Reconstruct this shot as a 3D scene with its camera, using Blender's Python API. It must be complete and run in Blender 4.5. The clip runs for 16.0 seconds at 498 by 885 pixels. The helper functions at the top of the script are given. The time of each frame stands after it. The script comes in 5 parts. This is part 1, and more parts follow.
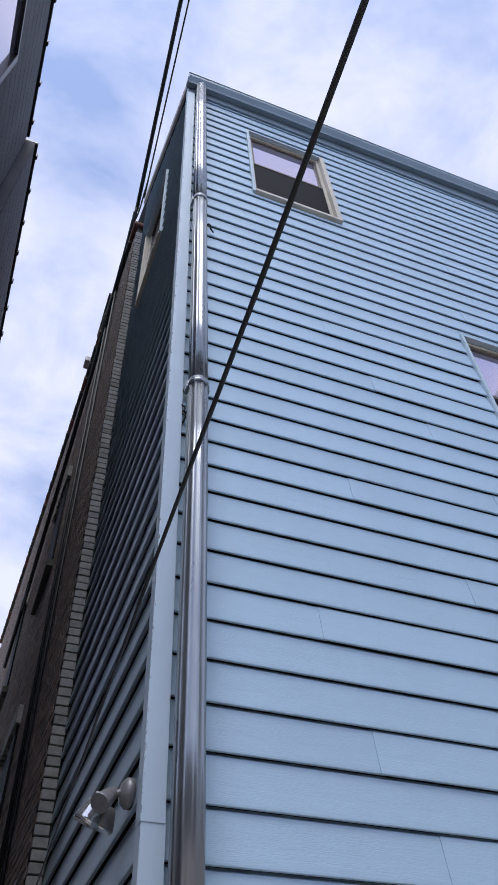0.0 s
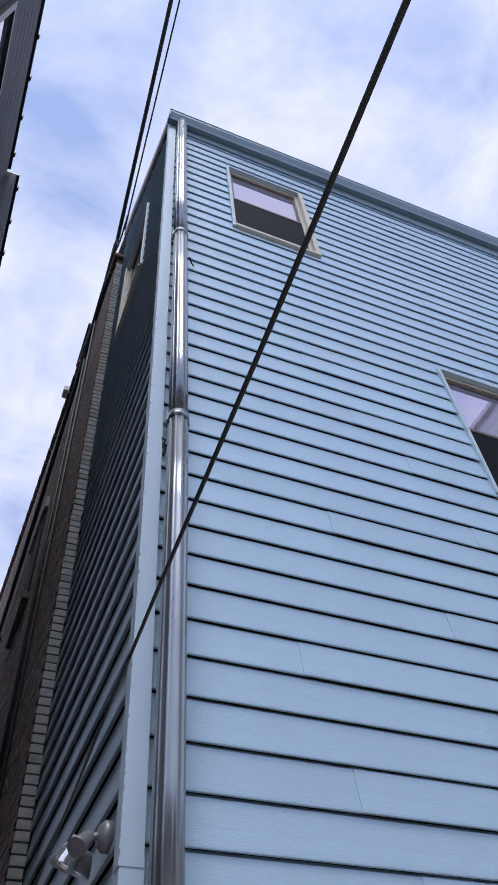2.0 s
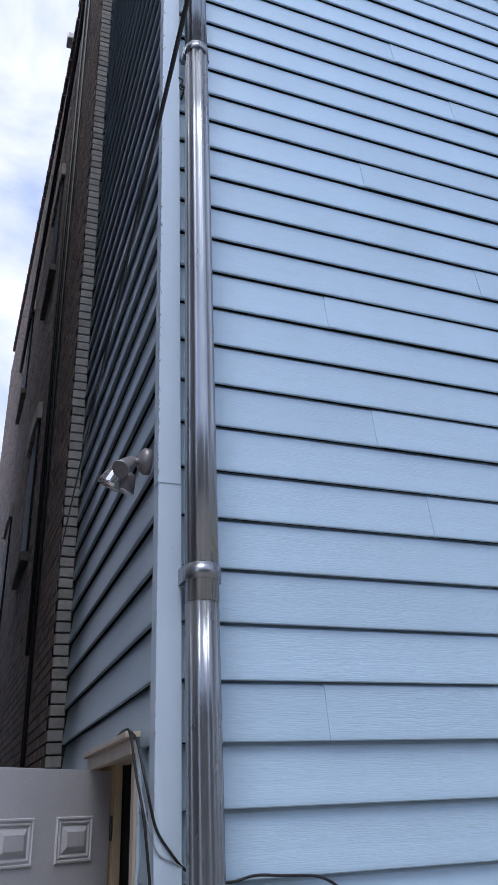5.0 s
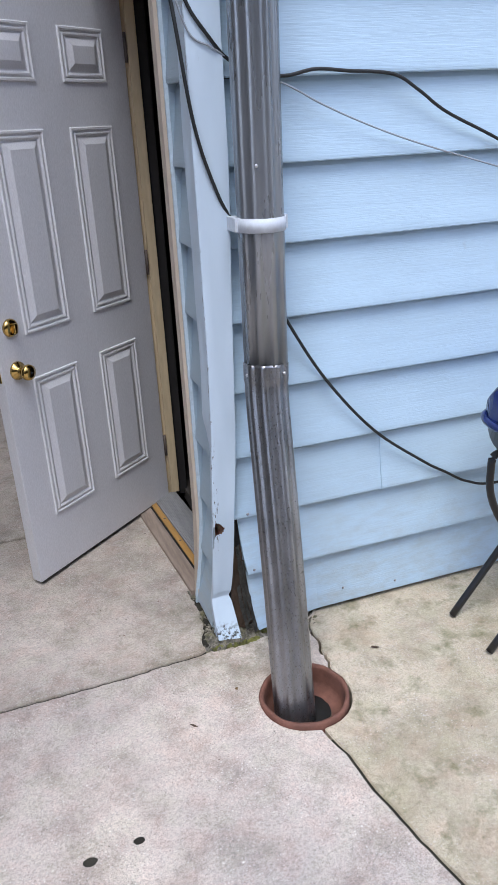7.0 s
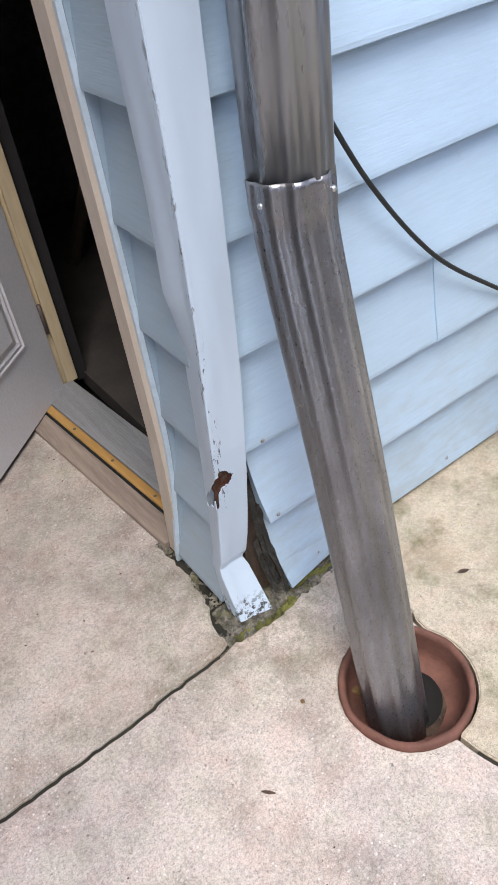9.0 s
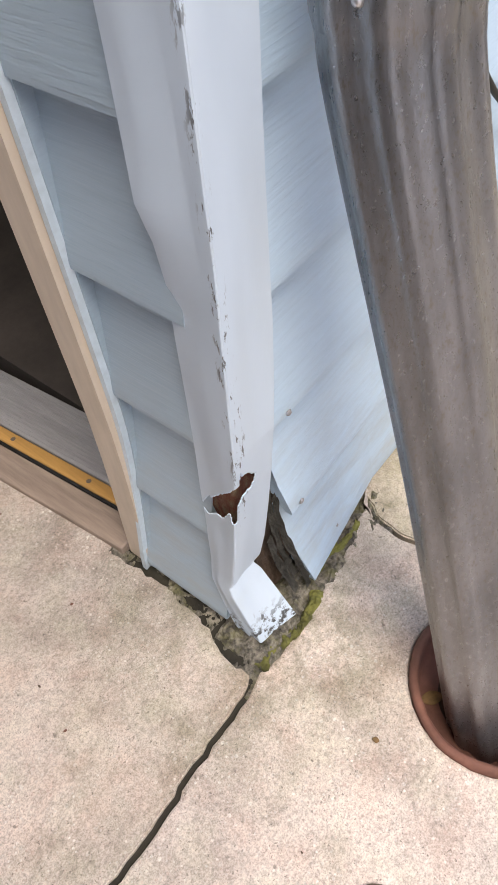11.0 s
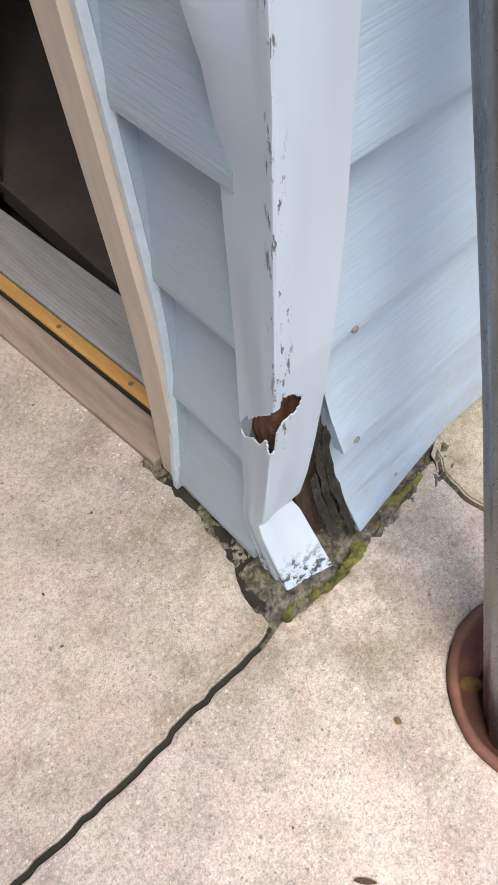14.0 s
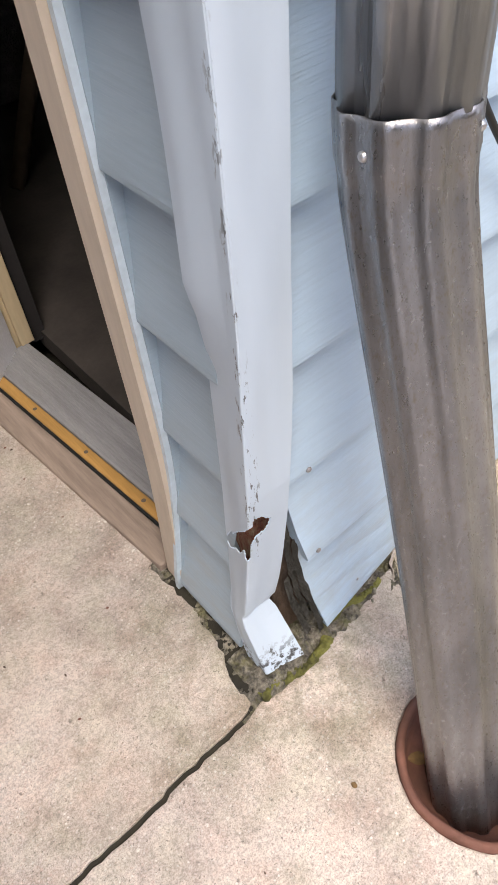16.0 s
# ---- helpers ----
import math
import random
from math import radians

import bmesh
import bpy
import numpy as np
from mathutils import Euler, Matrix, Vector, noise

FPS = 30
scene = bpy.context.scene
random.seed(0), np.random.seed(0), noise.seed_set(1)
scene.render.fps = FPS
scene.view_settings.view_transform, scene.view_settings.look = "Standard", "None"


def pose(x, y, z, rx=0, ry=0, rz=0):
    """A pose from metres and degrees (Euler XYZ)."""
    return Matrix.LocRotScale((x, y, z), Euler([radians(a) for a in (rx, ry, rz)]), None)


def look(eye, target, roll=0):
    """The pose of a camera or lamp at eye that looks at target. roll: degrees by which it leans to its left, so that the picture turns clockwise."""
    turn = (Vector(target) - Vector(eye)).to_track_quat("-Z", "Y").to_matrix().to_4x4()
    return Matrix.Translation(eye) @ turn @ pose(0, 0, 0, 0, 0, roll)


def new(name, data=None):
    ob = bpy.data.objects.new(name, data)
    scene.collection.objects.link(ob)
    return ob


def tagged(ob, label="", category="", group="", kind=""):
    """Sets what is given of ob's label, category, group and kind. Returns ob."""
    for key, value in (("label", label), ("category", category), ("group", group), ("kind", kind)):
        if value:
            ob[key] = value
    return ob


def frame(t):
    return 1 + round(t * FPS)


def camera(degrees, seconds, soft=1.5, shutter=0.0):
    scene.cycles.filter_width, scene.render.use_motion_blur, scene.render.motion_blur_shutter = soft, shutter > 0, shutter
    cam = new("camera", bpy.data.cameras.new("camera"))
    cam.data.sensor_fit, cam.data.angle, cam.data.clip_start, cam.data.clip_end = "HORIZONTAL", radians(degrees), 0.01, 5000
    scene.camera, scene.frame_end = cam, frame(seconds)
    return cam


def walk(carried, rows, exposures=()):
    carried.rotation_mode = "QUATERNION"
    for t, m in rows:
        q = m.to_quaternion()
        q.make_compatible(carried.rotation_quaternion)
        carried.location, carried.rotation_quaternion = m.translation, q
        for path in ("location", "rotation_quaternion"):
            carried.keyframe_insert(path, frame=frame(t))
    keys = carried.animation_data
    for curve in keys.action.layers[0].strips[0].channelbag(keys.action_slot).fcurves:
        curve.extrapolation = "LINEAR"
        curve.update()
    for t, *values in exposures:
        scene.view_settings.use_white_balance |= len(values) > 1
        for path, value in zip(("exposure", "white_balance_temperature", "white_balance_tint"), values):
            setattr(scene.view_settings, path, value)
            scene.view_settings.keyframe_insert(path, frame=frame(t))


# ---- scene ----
cam = camera(37.4, 16.0, 0.6)
EXPOSURES = [(0.0, 0.08, 6350, 9.5), (4.2, 0.10, 6350, 9.5), (6.3, 0.93, 6350, 9), (7.5, 1.0, 6500, 9), (8.7, 1.12, 6800, 10), (10.8, 1.32, 7750, 12.5),
             (12.0, 1.34, 7300, 9.5), (13.5, 1.34, 7450, 11), (15.0, 1.28, 7450, 11), (16.0, 1.34, 7750, 12.5)]
PATH = [
    (0, (-0.634, -2.593, 1.879), (-0.108, -1.39, 3.388), -3.6),
    (0.5, (-0.639, -2.599, 1.874), (-0.117, -1.419, 3.403), -3.8),
    (1, (-0.642, -2.597, 1.878), (-0.133, -1.43, 3.421), -3.6),
    (1.5, (-0.649, -2.606, 1.876), (-0.138, -1.448, 3.425), -3.9),
    (2, (-0.653, -2.616, 1.888), (-0.092, -1.491, 3.443), -5.7),
    (2.5, (-0.603, -2.65, 1.865), (0.115, -1.593, 3.403), -10.1),
    (3, (-0.585, -2.648, 1.869), (0.22, -1.624, 3.386), -11.9),
    (3.5, (-0.642, -2.616, 1.885), (0.064, -1.533, 3.411), -8.5),
    (4, (-0.657, -2.607, 1.885), (-0.043, -1.416, 3.37), -4.9),
    (4.2, (-0.655, -2.585, 1.865), (-0.035, -1.315, 3.28), -4.5),
    (6.3, (-0.525, -2.268, 1.618), (0.094, -0.392, 1.306), -2.7),
    (6.5, (-0.52, -2.145, 1.561), (0.088, -0.3, 1.083), -3.0),
    (7, (-0.513, -1.891, 1.519), (0.062, -0.151, 0.719), -2.9),
    (7.5, (-0.437, -1.625, 1.459), (0.1, 0.033, 0.477), -3.1),
    (8, (-0.369, -1.357, 1.385), (0.139, 0.231, 0.28), -5.2),
    (8.5, (-0.434, -1.068, 1.314), (0.215, 0.389, 0.107), -7.5),
    (8.7, (-0.457, -0.984, 1.309), (0.248, 0.406, 0.057), -8.0),
    (10.8, (-0.344, -0.342, 1.11), (0.589, 0.491, -0.45), -7.8),
    (11, (-0.345, -0.361, 1.093), (0.533, 0.492, -0.488), -7.5),
    (11.5, (-0.35, -0.426, 1.108), (0.388, 0.526, -0.488), -9.1),
    (12, (-0.342, -0.439, 1.152), (0.315, 0.594, -0.43), -11.7),
    (12.5, (-0.335, -0.454, 1.16), (0.308, 0.605, -0.411), -11.9),
    (13, (-0.311, -0.409, 1.094), (0.328, 0.62, -0.497), -10.7),
    (13.5, (-0.278, -0.335, 0.986), (0.342, 0.628, -0.653), -9.5),
    (14, (-0.272, -0.328, 0.964), (0.352, 0.572, -0.71), -7.9),
    (14.5, (-0.27, -0.33, 0.969), (0.371, 0.536, -0.717), -6.1),
    (15, (-0.272, -0.349, 1.0), (0.411, 0.537, -0.658), -4.7),
    (15.5, (-0.293, -0.409, 1.117), (0.451, 0.562, -0.465), -5.2),
    (16, (-0.324, -0.469, 1.184), (0.439, 0.614, -0.315), -6.8),
]
walk(cam, [(t, look(eye, target, roll)) for t, eye, target, roll in PATH], EXPOSURES)

# ---------------------------------------------------------------- light
SUN_EL, SUN_AZ = 63.6, 206.6
world = bpy.data.worlds.new("sky")
scene.world = world
world.use_nodes = True
wn, wl = world.node_tree.nodes, world.node_tree.links
wn.clear()
w_out, w_bg = wn.new("ShaderNodeOutputWorld"), wn.new("ShaderNodeBackground")
w_sky, w_mix = wn.new("ShaderNodeTexSky"), wn.new("ShaderNodeMix")
w_sky.sky_type, w_sky.sun_disc = "NISHITA", False
w_sky.sun_elevation, w_sky.sun_rotation = radians(SUN_EL), radians(SUN_AZ)
w_sky.air_density, w_sky.dust_density, w_sky.ozone_density = 1.0, 1.0, 2.0
w_mix.data_type = "RGBA"
w_tc, w_map = wn.new("ShaderNodeTexCoord"), wn.new("ShaderNodeMapping")
w_map.inputs["Scale"].default_value = (1.0, 1.0, 1.6)
w_map.inputs["Location"].default_value = (0.35, 1.1, 0.2)
w_noise, w_ramp = wn.new("ShaderNodeTexNoise"), wn.new("ShaderNodeValToRGB")
w_noise.inputs["Scale"].default_value = 4.2
w_noise.inputs["Detail"].default_value = 9.0
w_noise.inputs["Roughness"].default_value = 0.55
w_noise.inputs["Distortion"].default_value = 0.35
w_ramp.color_ramp.elements[0].position, w_ramp.color_ramp.elements[1].position = 0.34, 0.62
w_ramp.color_ramp.elements[0].color = (0.22, 0.22, 0.22, 1)
w_ramp.color_ramp.elements[1].color = (0.97, 0.97, 0.97, 1)
w_mix.inputs[7].default_value = (7.7, 7.9, 9.9, 1)
wl.new(w_tc.outputs["Generated"], w_map.inputs["Vector"])
wl.new(w_map.outputs["Vector"], w_noise.inputs["Vector"])
wl.new(w_noise.outputs["Fac"], w_ramp.inputs["Fac"])
wl.new(w_ramp.outputs["Color"], w_mix.inputs[0])
w_blue = wn.new("ShaderNodeMix")
w_blue.data_type, w_blue.blend_type = "RGBA", "MULTIPLY"
w_blue.inputs[0].default_value = 1.0
w_blue.inputs[7].default_value = (1.7, 1.9, 2.2, 1)
wl.new(w_sky.outputs["Color"], w_blue.inputs[6])
wl.new(w_blue.outputs[2], w_mix.inputs[6])
wl.new(w_mix.outputs[2], w_bg.inputs["Color"])
w_bg.inputs["Strength"].default_value = 0.108
wl.new(w_bg.outputs["Background"], w_out.inputs["Surface"])

sun_data = bpy.data.lights.new("sun", "SUN")
sun_data.energy, sun_data.angle, sun_data.color = 1.35, radians(30), (1.0, 0.98, 0.95)
sun = new("sun", sun_data)
sun.matrix_world = look((-2.0, -4.0, 9.0), (0, 0, 0))


# ---------------------------------------------------------------- materials
ZG = -0.022               # top of the concrete


def mat(name, base, rough=0.6, metal=0.0, spec=0.5):
    m = bpy.data.materials.new(name)
    m.use_nodes = True
    b = m.node_tree.nodes["Principled BSDF"]
    b.inputs["Base Color"].default_value = (*base, 1)
    b.inputs["Roughness"].default_value = rough
    b.inputs["Metallic"].default_value = metal
    b.inputs["Specular IOR Level"].default_value = spec
    return m, m.node_tree.nodes, m.node_tree.links, b


def noise_node(n, l, scale, stretch=(1, 1, 1), detail=6.0, rough=0.6, offset=(0, 0, 0)):
    g, mp, t = n.new("ShaderNodeNewGeometry"), n.new("ShaderNodeMapping"), n.new("ShaderNodeTexNoise")
    mp.inputs["Scale"].default_value = stretch
    mp.inputs["Location"].default_value = offset
    t.inputs["Scale"].default_value, t.inputs["Detail"].default_value, t.inputs["Roughness"].default_value = scale, detail, rough
    l.new(g.outputs["Position"], mp.inputs["Vector"])
    l.new(mp.outputs["Vector"], t.inputs["Vector"])
    return t.outputs["Fac"]


def ramp(n, l, fac, stops):
    r = n.new("ShaderNodeValToRGB")
    while len(r.color_ramp.elements) < len(stops):
        r.color_ramp.elements.new(0.5)
    for e, (p, c) in zip(r.color_ramp.elements, stops):
        e.position, e.color = p, (*c, 1)
    l.new(fac, r.inputs["Fac"])
    return r.outputs["Color"]


def grey(v):
    return (v, v, v)


def mixed(n, l, fac, a, b, mode="MIX"):
    m = n.new("ShaderNodeMix")
    m.data_type, m.blend_type = "RGBA", mode
    for k, v in ((0, fac), (6, a), (7, b)):
        if isinstance(v, (int, float)):
            m.inputs[k].default_value = v
        elif isinstance(v, tuple):
            m.inputs[k].default_value = (*v, 1)
        else:
            l.new(v, m.inputs[k])
    return m.outputs[2]


def bump(n, l, b, height, strength, dist):
    k = n.new("ShaderNodeBump")
    k.inputs["Strength"].default_value, k.inputs["Distance"].default_value = strength, dist
    l.new(height, k.inputs["Height"])
    l.new(k.outputs["Normal"], b.inputs["Normal"])


def rough_from(n, l, b, fac, lo, hi):
    r = n.new("ShaderNodeMapRange")
    r.inputs["To Min"].default_value, r.inputs["To Max"].default_value = lo, hi
    l.new(fac, r.inputs["Value"])
    l.new(r.outputs["Result"], b.inputs["Roughness"])


def simple(name, base, rough=0.6, metal=0.0, var=0.15, scale=8.0, grain=60.0, relief=0.3, depth=0.001, stretch=(1, 1, 1)):
    """A plain surface with a coarse and a fine variation and a fine relief."""
    m, n, l, b = mat(name, base, rough, metal)
    big = noise_node(n, l, scale, stretch)
    fine = noise_node(n, l, grain, stretch, 4.0)
    lo, hi = tuple(c * (1 - var) for c in base), tuple(min(1, c * (1 + var)) for c in base)
    c1 = ramp(n, l, big, [(0.3, lo), (0.7, hi)])
    c2 = mixed(n, l, 0.35, c1, ramp(n, l, fine, [(0.3, grey(0.55)), (0.7, grey(1.0))]), "MULTIPLY")
    l.new(c2, b.inputs["Base Color"])
    rough_from(n, l, b, big, rough * 0.85, min(1, rough * 1.15))
    bump(n, l, b, fine, relief, depth)
    return m


def siding_material(name, base, dirt=0.25):
    """Vinyl with an embossed, slightly wavy wood grain."""
    m, n, l, b = mat(name, base, 0.40)
    grain = noise_node(n, l, 7.0, (1.6, 1.6, 24.0), 4.0, 0.6)
    veins = noise_node(n, l, 11.0, (0.7, 0.7, 13.0), 2.0, 0.5, (2, 5, 1))
    big = noise_node(n, l, 1.3, (1, 1, 0.5), 5.0)
    info = n.new("ShaderNodeObjectInfo")
    c = ramp(n, l, big, [(0.25, tuple(v * 0.94 for v in base)), (0.75, tuple(min(1, v * 1.05) for v in base))])
    tone = ramp(n, l, info.outputs["Random"], [(0.0, grey(0.93)), (1.0, grey(1.0))])
    c = mixed(n, l, 1.0, c, tone, "MULTIPLY")
    c = mixed(n, l, 0.10, c, ramp(n, l, grain, [(0.35, grey(0.45)), (0.6, grey(1.0))]), "MULTIPLY")
    spots = noise_node(n, l, 14.0, (1, 1, 1), 8.0, 0.7)
    c = mixed(n, l, ramp(n, l, spots, [(0.66, grey(0.0)), (0.78, grey(dirt))]), c, (0.30, 0.31, 0.31))
    # grime that sticks to the lowest courses
    sep, g = n.new("ShaderNodeSeparateXYZ"), n.new("ShaderNodeNewGeometry")
    l.new(g.outputs["Position"], sep.inputs[0])
    low = ramp(n, l, sep.outputs["Z"], [(0.0, grey(1.0)), (0.55, grey(0.0))])
    smear = ramp(n, l, noise_node(n, l, 9.0, (1, 1, 2.5), 8.0, 0.7, (7, 1, 3)), [(0.42, grey(0.0)), (0.72, grey(0.6))])
    c = mixed(n, l, mixed(n, l, 1.0, low, smear, "MULTIPLY"), c, (0.34, 0.34, 0.32))
    l.new(c, b.inputs["Base Color"])
    rough_from(n, l, b, big, 0.34, 0.46)
    line = ramp(n, l, veins, [(0.40, grey(0.0)), (0.47, grey(1.0)), (0.53, grey(1.0)), (0.60, grey(0.0))])
    add = n.new("ShaderNodeMath")
    add.operation = "MULTIPLY_ADD"
    add.inputs[1].default_value = 0.5
    l.new(line, add.inputs[0])
    l.new(grain, add.inputs[2])
    bump(n, l, b, add.outputs[0], 0.30, 0.0014)
    return m


M = {}
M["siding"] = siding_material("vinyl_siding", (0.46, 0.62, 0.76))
# same vinyl, its base darkened to hold the shade of the alley side
M["siding_shaded"] = siding_material("vinyl_siding_shaded", (0.33, 0.43, 0.51), 0.4)


def trim_material():
    base = (0.54, 0.65, 0.755)
    m, n, l, b = mat("painted_corner_trim", base, 0.38)
    big = noise_node(n, l, 3.0, (1, 1, 0.35), 5.0)
    c = ramp(n, l, big, [(0.3, tuple(v * 0.9 for v in base)), (0.7, tuple(min(1, v * 1.06) for v in base))])
    scr = noise_node(n, l, 60.0, (1.0, 1.0, 0.22), 7.0, 0.75)
    c = mixed(n, l, ramp(n, l, scr, [(0.70, grey(0)), (0.73, grey(0.6))]), c, (0.10, 0.10, 0.11))
    # paint chipped along the arris, black scuff at the foot
    geo, sep = n.new("ShaderNodeNewGeometry"), n.new("ShaderNodeSeparateXYZ")
    l.new(geo.outputs["Position"], sep.inputs[0])
    flat = n.new("ShaderNodeCombineXYZ")
    l.new(sep.outputs["X"], flat.inputs[0])
    l.new(sep.outputs["Y"], flat.inputs[1])
    away = n.new("ShaderNodeVectorMath")
    away.operation = "DISTANCE"
    away.inputs[1].default_value = (-0.012, -0.019, 0.0)
    l.new(flat.outputs[0], away.inputs[0])
    edge_m = ramp(n, l, away.outputs["Value"], [(0.009, grey(1.0)), (0.014, grey(0.0))])
    chips = noise_node(n, l, 95.0, (1.0, 1.0, 0.30), 6.0, 0.7, (3, 1, 2))
    chips = ramp(n, l, chips, [(0.56, grey(0)), (0.60, grey(0.9))])
    c = mixed(n, l, mixed(n, l, 1.0, chips, edge_m, "MULTIPLY"), c, (0.07, 0.07, 0.075))
    foot_m = ramp(n, l, sep.outputs["Z"], [(0.008, grey(1.0)), (0.045, grey(0.0))])
    scuff = ramp(n, l, noise_node(n, l, 70.0, (1, 1, 1), 7.0, 0.7, (6, 2, 1)), [(0.50, grey(0)), (0.56, grey(0.95))])
    c = mixed(n, l, mixed(n, l, 1.0, scuff, foot_m, "MULTIPLY"), c, (0.03, 0.03, 0.03))
    l.new(c, b.inputs["Base Color"])
    rough_from(n, l, b, big, 0.3, 0.5)
    bump(n, l, b, noise_node(n, l, 10.0, (1, 1, 0.4), 3.0), 0.35, 0.006)
    return m


M["trim"] = trim_material()


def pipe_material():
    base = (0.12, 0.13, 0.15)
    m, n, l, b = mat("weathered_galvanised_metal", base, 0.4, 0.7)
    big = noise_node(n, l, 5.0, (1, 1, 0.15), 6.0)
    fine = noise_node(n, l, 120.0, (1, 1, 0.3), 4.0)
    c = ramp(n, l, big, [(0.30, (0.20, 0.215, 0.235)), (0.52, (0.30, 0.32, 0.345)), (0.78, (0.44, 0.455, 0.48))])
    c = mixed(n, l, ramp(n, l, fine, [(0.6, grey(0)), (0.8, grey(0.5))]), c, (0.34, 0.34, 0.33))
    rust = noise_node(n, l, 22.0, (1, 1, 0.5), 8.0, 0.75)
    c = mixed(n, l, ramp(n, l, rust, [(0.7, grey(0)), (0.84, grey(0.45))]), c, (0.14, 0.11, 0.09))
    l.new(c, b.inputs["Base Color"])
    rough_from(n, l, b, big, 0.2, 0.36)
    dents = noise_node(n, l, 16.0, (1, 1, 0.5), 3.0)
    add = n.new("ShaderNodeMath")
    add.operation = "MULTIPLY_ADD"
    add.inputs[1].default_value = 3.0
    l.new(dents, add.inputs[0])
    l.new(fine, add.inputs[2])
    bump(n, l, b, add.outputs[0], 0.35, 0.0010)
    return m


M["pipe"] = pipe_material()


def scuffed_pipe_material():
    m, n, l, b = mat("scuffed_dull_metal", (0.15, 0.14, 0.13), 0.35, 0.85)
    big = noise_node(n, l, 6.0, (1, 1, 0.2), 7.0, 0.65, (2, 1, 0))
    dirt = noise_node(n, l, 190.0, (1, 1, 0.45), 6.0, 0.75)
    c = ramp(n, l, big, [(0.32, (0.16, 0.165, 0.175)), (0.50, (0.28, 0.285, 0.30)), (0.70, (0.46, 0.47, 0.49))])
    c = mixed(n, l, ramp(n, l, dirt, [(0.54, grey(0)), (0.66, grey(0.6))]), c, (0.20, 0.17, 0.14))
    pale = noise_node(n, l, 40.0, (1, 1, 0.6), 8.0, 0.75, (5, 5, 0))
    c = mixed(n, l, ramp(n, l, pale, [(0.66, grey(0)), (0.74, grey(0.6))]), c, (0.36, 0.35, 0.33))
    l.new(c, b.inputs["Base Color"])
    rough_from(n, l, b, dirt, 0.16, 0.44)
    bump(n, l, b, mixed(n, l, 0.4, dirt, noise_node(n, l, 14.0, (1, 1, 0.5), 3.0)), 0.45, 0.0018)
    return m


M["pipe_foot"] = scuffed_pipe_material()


def concrete_material(name, base, moss=0.0, yellow=0.0):
    m, n, l, b = mat(name, base, 0.9)
    huge = noise_node(n, l, 1.4, (1, 1, 1), 6.0, 0.6)
    mid = noise_node(n, l, 8.0, (1, 1, 1), 9.0, 0.72)
    fine = noise_node(n, l, 150.0, (1, 1, 1), 5.0, 0.7)
    c = ramp(n, l, huge, [(0.36, tuple(v * f for v, f in zip(base, (0.74, 0.76, 0.80)))), (0.62, tuple(min(1, v * 1.10) for v in base))])
    c = mixed(n, l, 0.95, c, ramp(n, l, mid, [(0.30, (0.55, 0.52, 0.5)), (0.55, (0.95, 0.95, 0.95)), (0.70, (1.0, 1.0, 1.0))]), "MULTIPLY")
    c = mixed(n, l, 0.6, c, ramp(n, l, fine, [(0.32, grey(0.42)), (0.55, grey(1.0))]), "MULTIPLY")
    g = n.new("ShaderNodeNewGeometry")
    # worn patches that bare the aggregate, in two sizes of stone
    patch = noise_node(n, l, 5.0, (1, 1, 1), 6.0, 0.65, (4, 1, 0))
    bare = ramp(n, l, patch, [(0.40, grey(0.25)), (0.58, grey(1))])
    for size, reach, amount in ((150.0, 0.36, 0.85), (72.0, 0.26, 0.75)):
        v = n.new("ShaderNodeTexVoronoi")
        v.inputs["Scale"].default_value = size
        l.new(g.outputs["Position"], v.inputs["Vector"])
        agg = ramp(n, l, v.outputs["Distance"], [(reach * 0.55, grey(amount)), (reach, grey(0))])
        agg = mixed(n, l, 1.0, agg, bare, "MULTIPLY")
        hue = ramp(n, l, v.outputs["Color"], [(0.15, (0.66, 0.60, 0.54)), (0.4, (0.52, 0.40, 0.35)), (0.6, (0.34, 0.30, 0.27)), (0.85, (0.78, 0.75, 0.70))])
        c = mixed(n, l, agg, c, hue)
    specks = noise_node(n, l, 60.0, (1, 1, 1), 3.0, 0.5, (9, 3, 0))
    c = mixed(n, l, ramp(n, l, specks, [(0.725, grey(0)), (0.76, grey(0.55))]), c, (0.06, 0.05, 0.04))
    pits = noise_node(n, l, 210.0, (1, 1, 1), 2.0, 0.5, (1, 6, 0))
    c = mixed(n, l, ramp(n, l, pits, [(0.66, grey(0)), (0.72, grey(0.7))]), c, (0.16, 0.14, 0.12))
    if moss or yellow:
        stain = noise_node(n, l, 3.4, (1, 1, 1), 8.0, 0.68, (2, 7, 0))
        c = mixed(n, l, ramp(n, l, stain, [(0.42, grey(0)), (0.62, grey(yellow))]), c, (0.36, 0.31, 0.19))
        green = noise_node(n, l, 12.0, (1, 1, 1), 8.0, 0.7, (5, 2, 0))
        c = mixed(n, l, ramp(n, l, green, [(0.52, grey(0)), (0.7, grey(moss))]), c, (0.13, 0.14, 0.06))
    # damp mossy stain round the rotten foot of the corner
    dist = n.new("ShaderNodeVectorMath")
    dist.operation = "DISTANCE"
    dist.inputs[1].default_value = (0.02, 0.0, ZG)
    l.new(g.outputs["Position"], dist.inputs[0])
    near = n.new("ShaderNodeMapRange")
    near.inputs["From Min"].default_value, near.inputs["From Max"].default_value = 0.32, 0.05
    l.new(dist.outputs["Value"], near.inputs["Value"])
    damp = noise_node(n, l, 16.0, (1, 1, 1), 8.0, 0.7, (1, 8, 0))
    damp = ramp(n, l, damp, [(0.36, grey(0)), (0.62, grey(0.85))])
    c = mixed(n, l, mixed(n, l, 1.0, damp, near.outputs["Result"], "MULTIPLY"), c, (0.15, 0.145, 0.075))
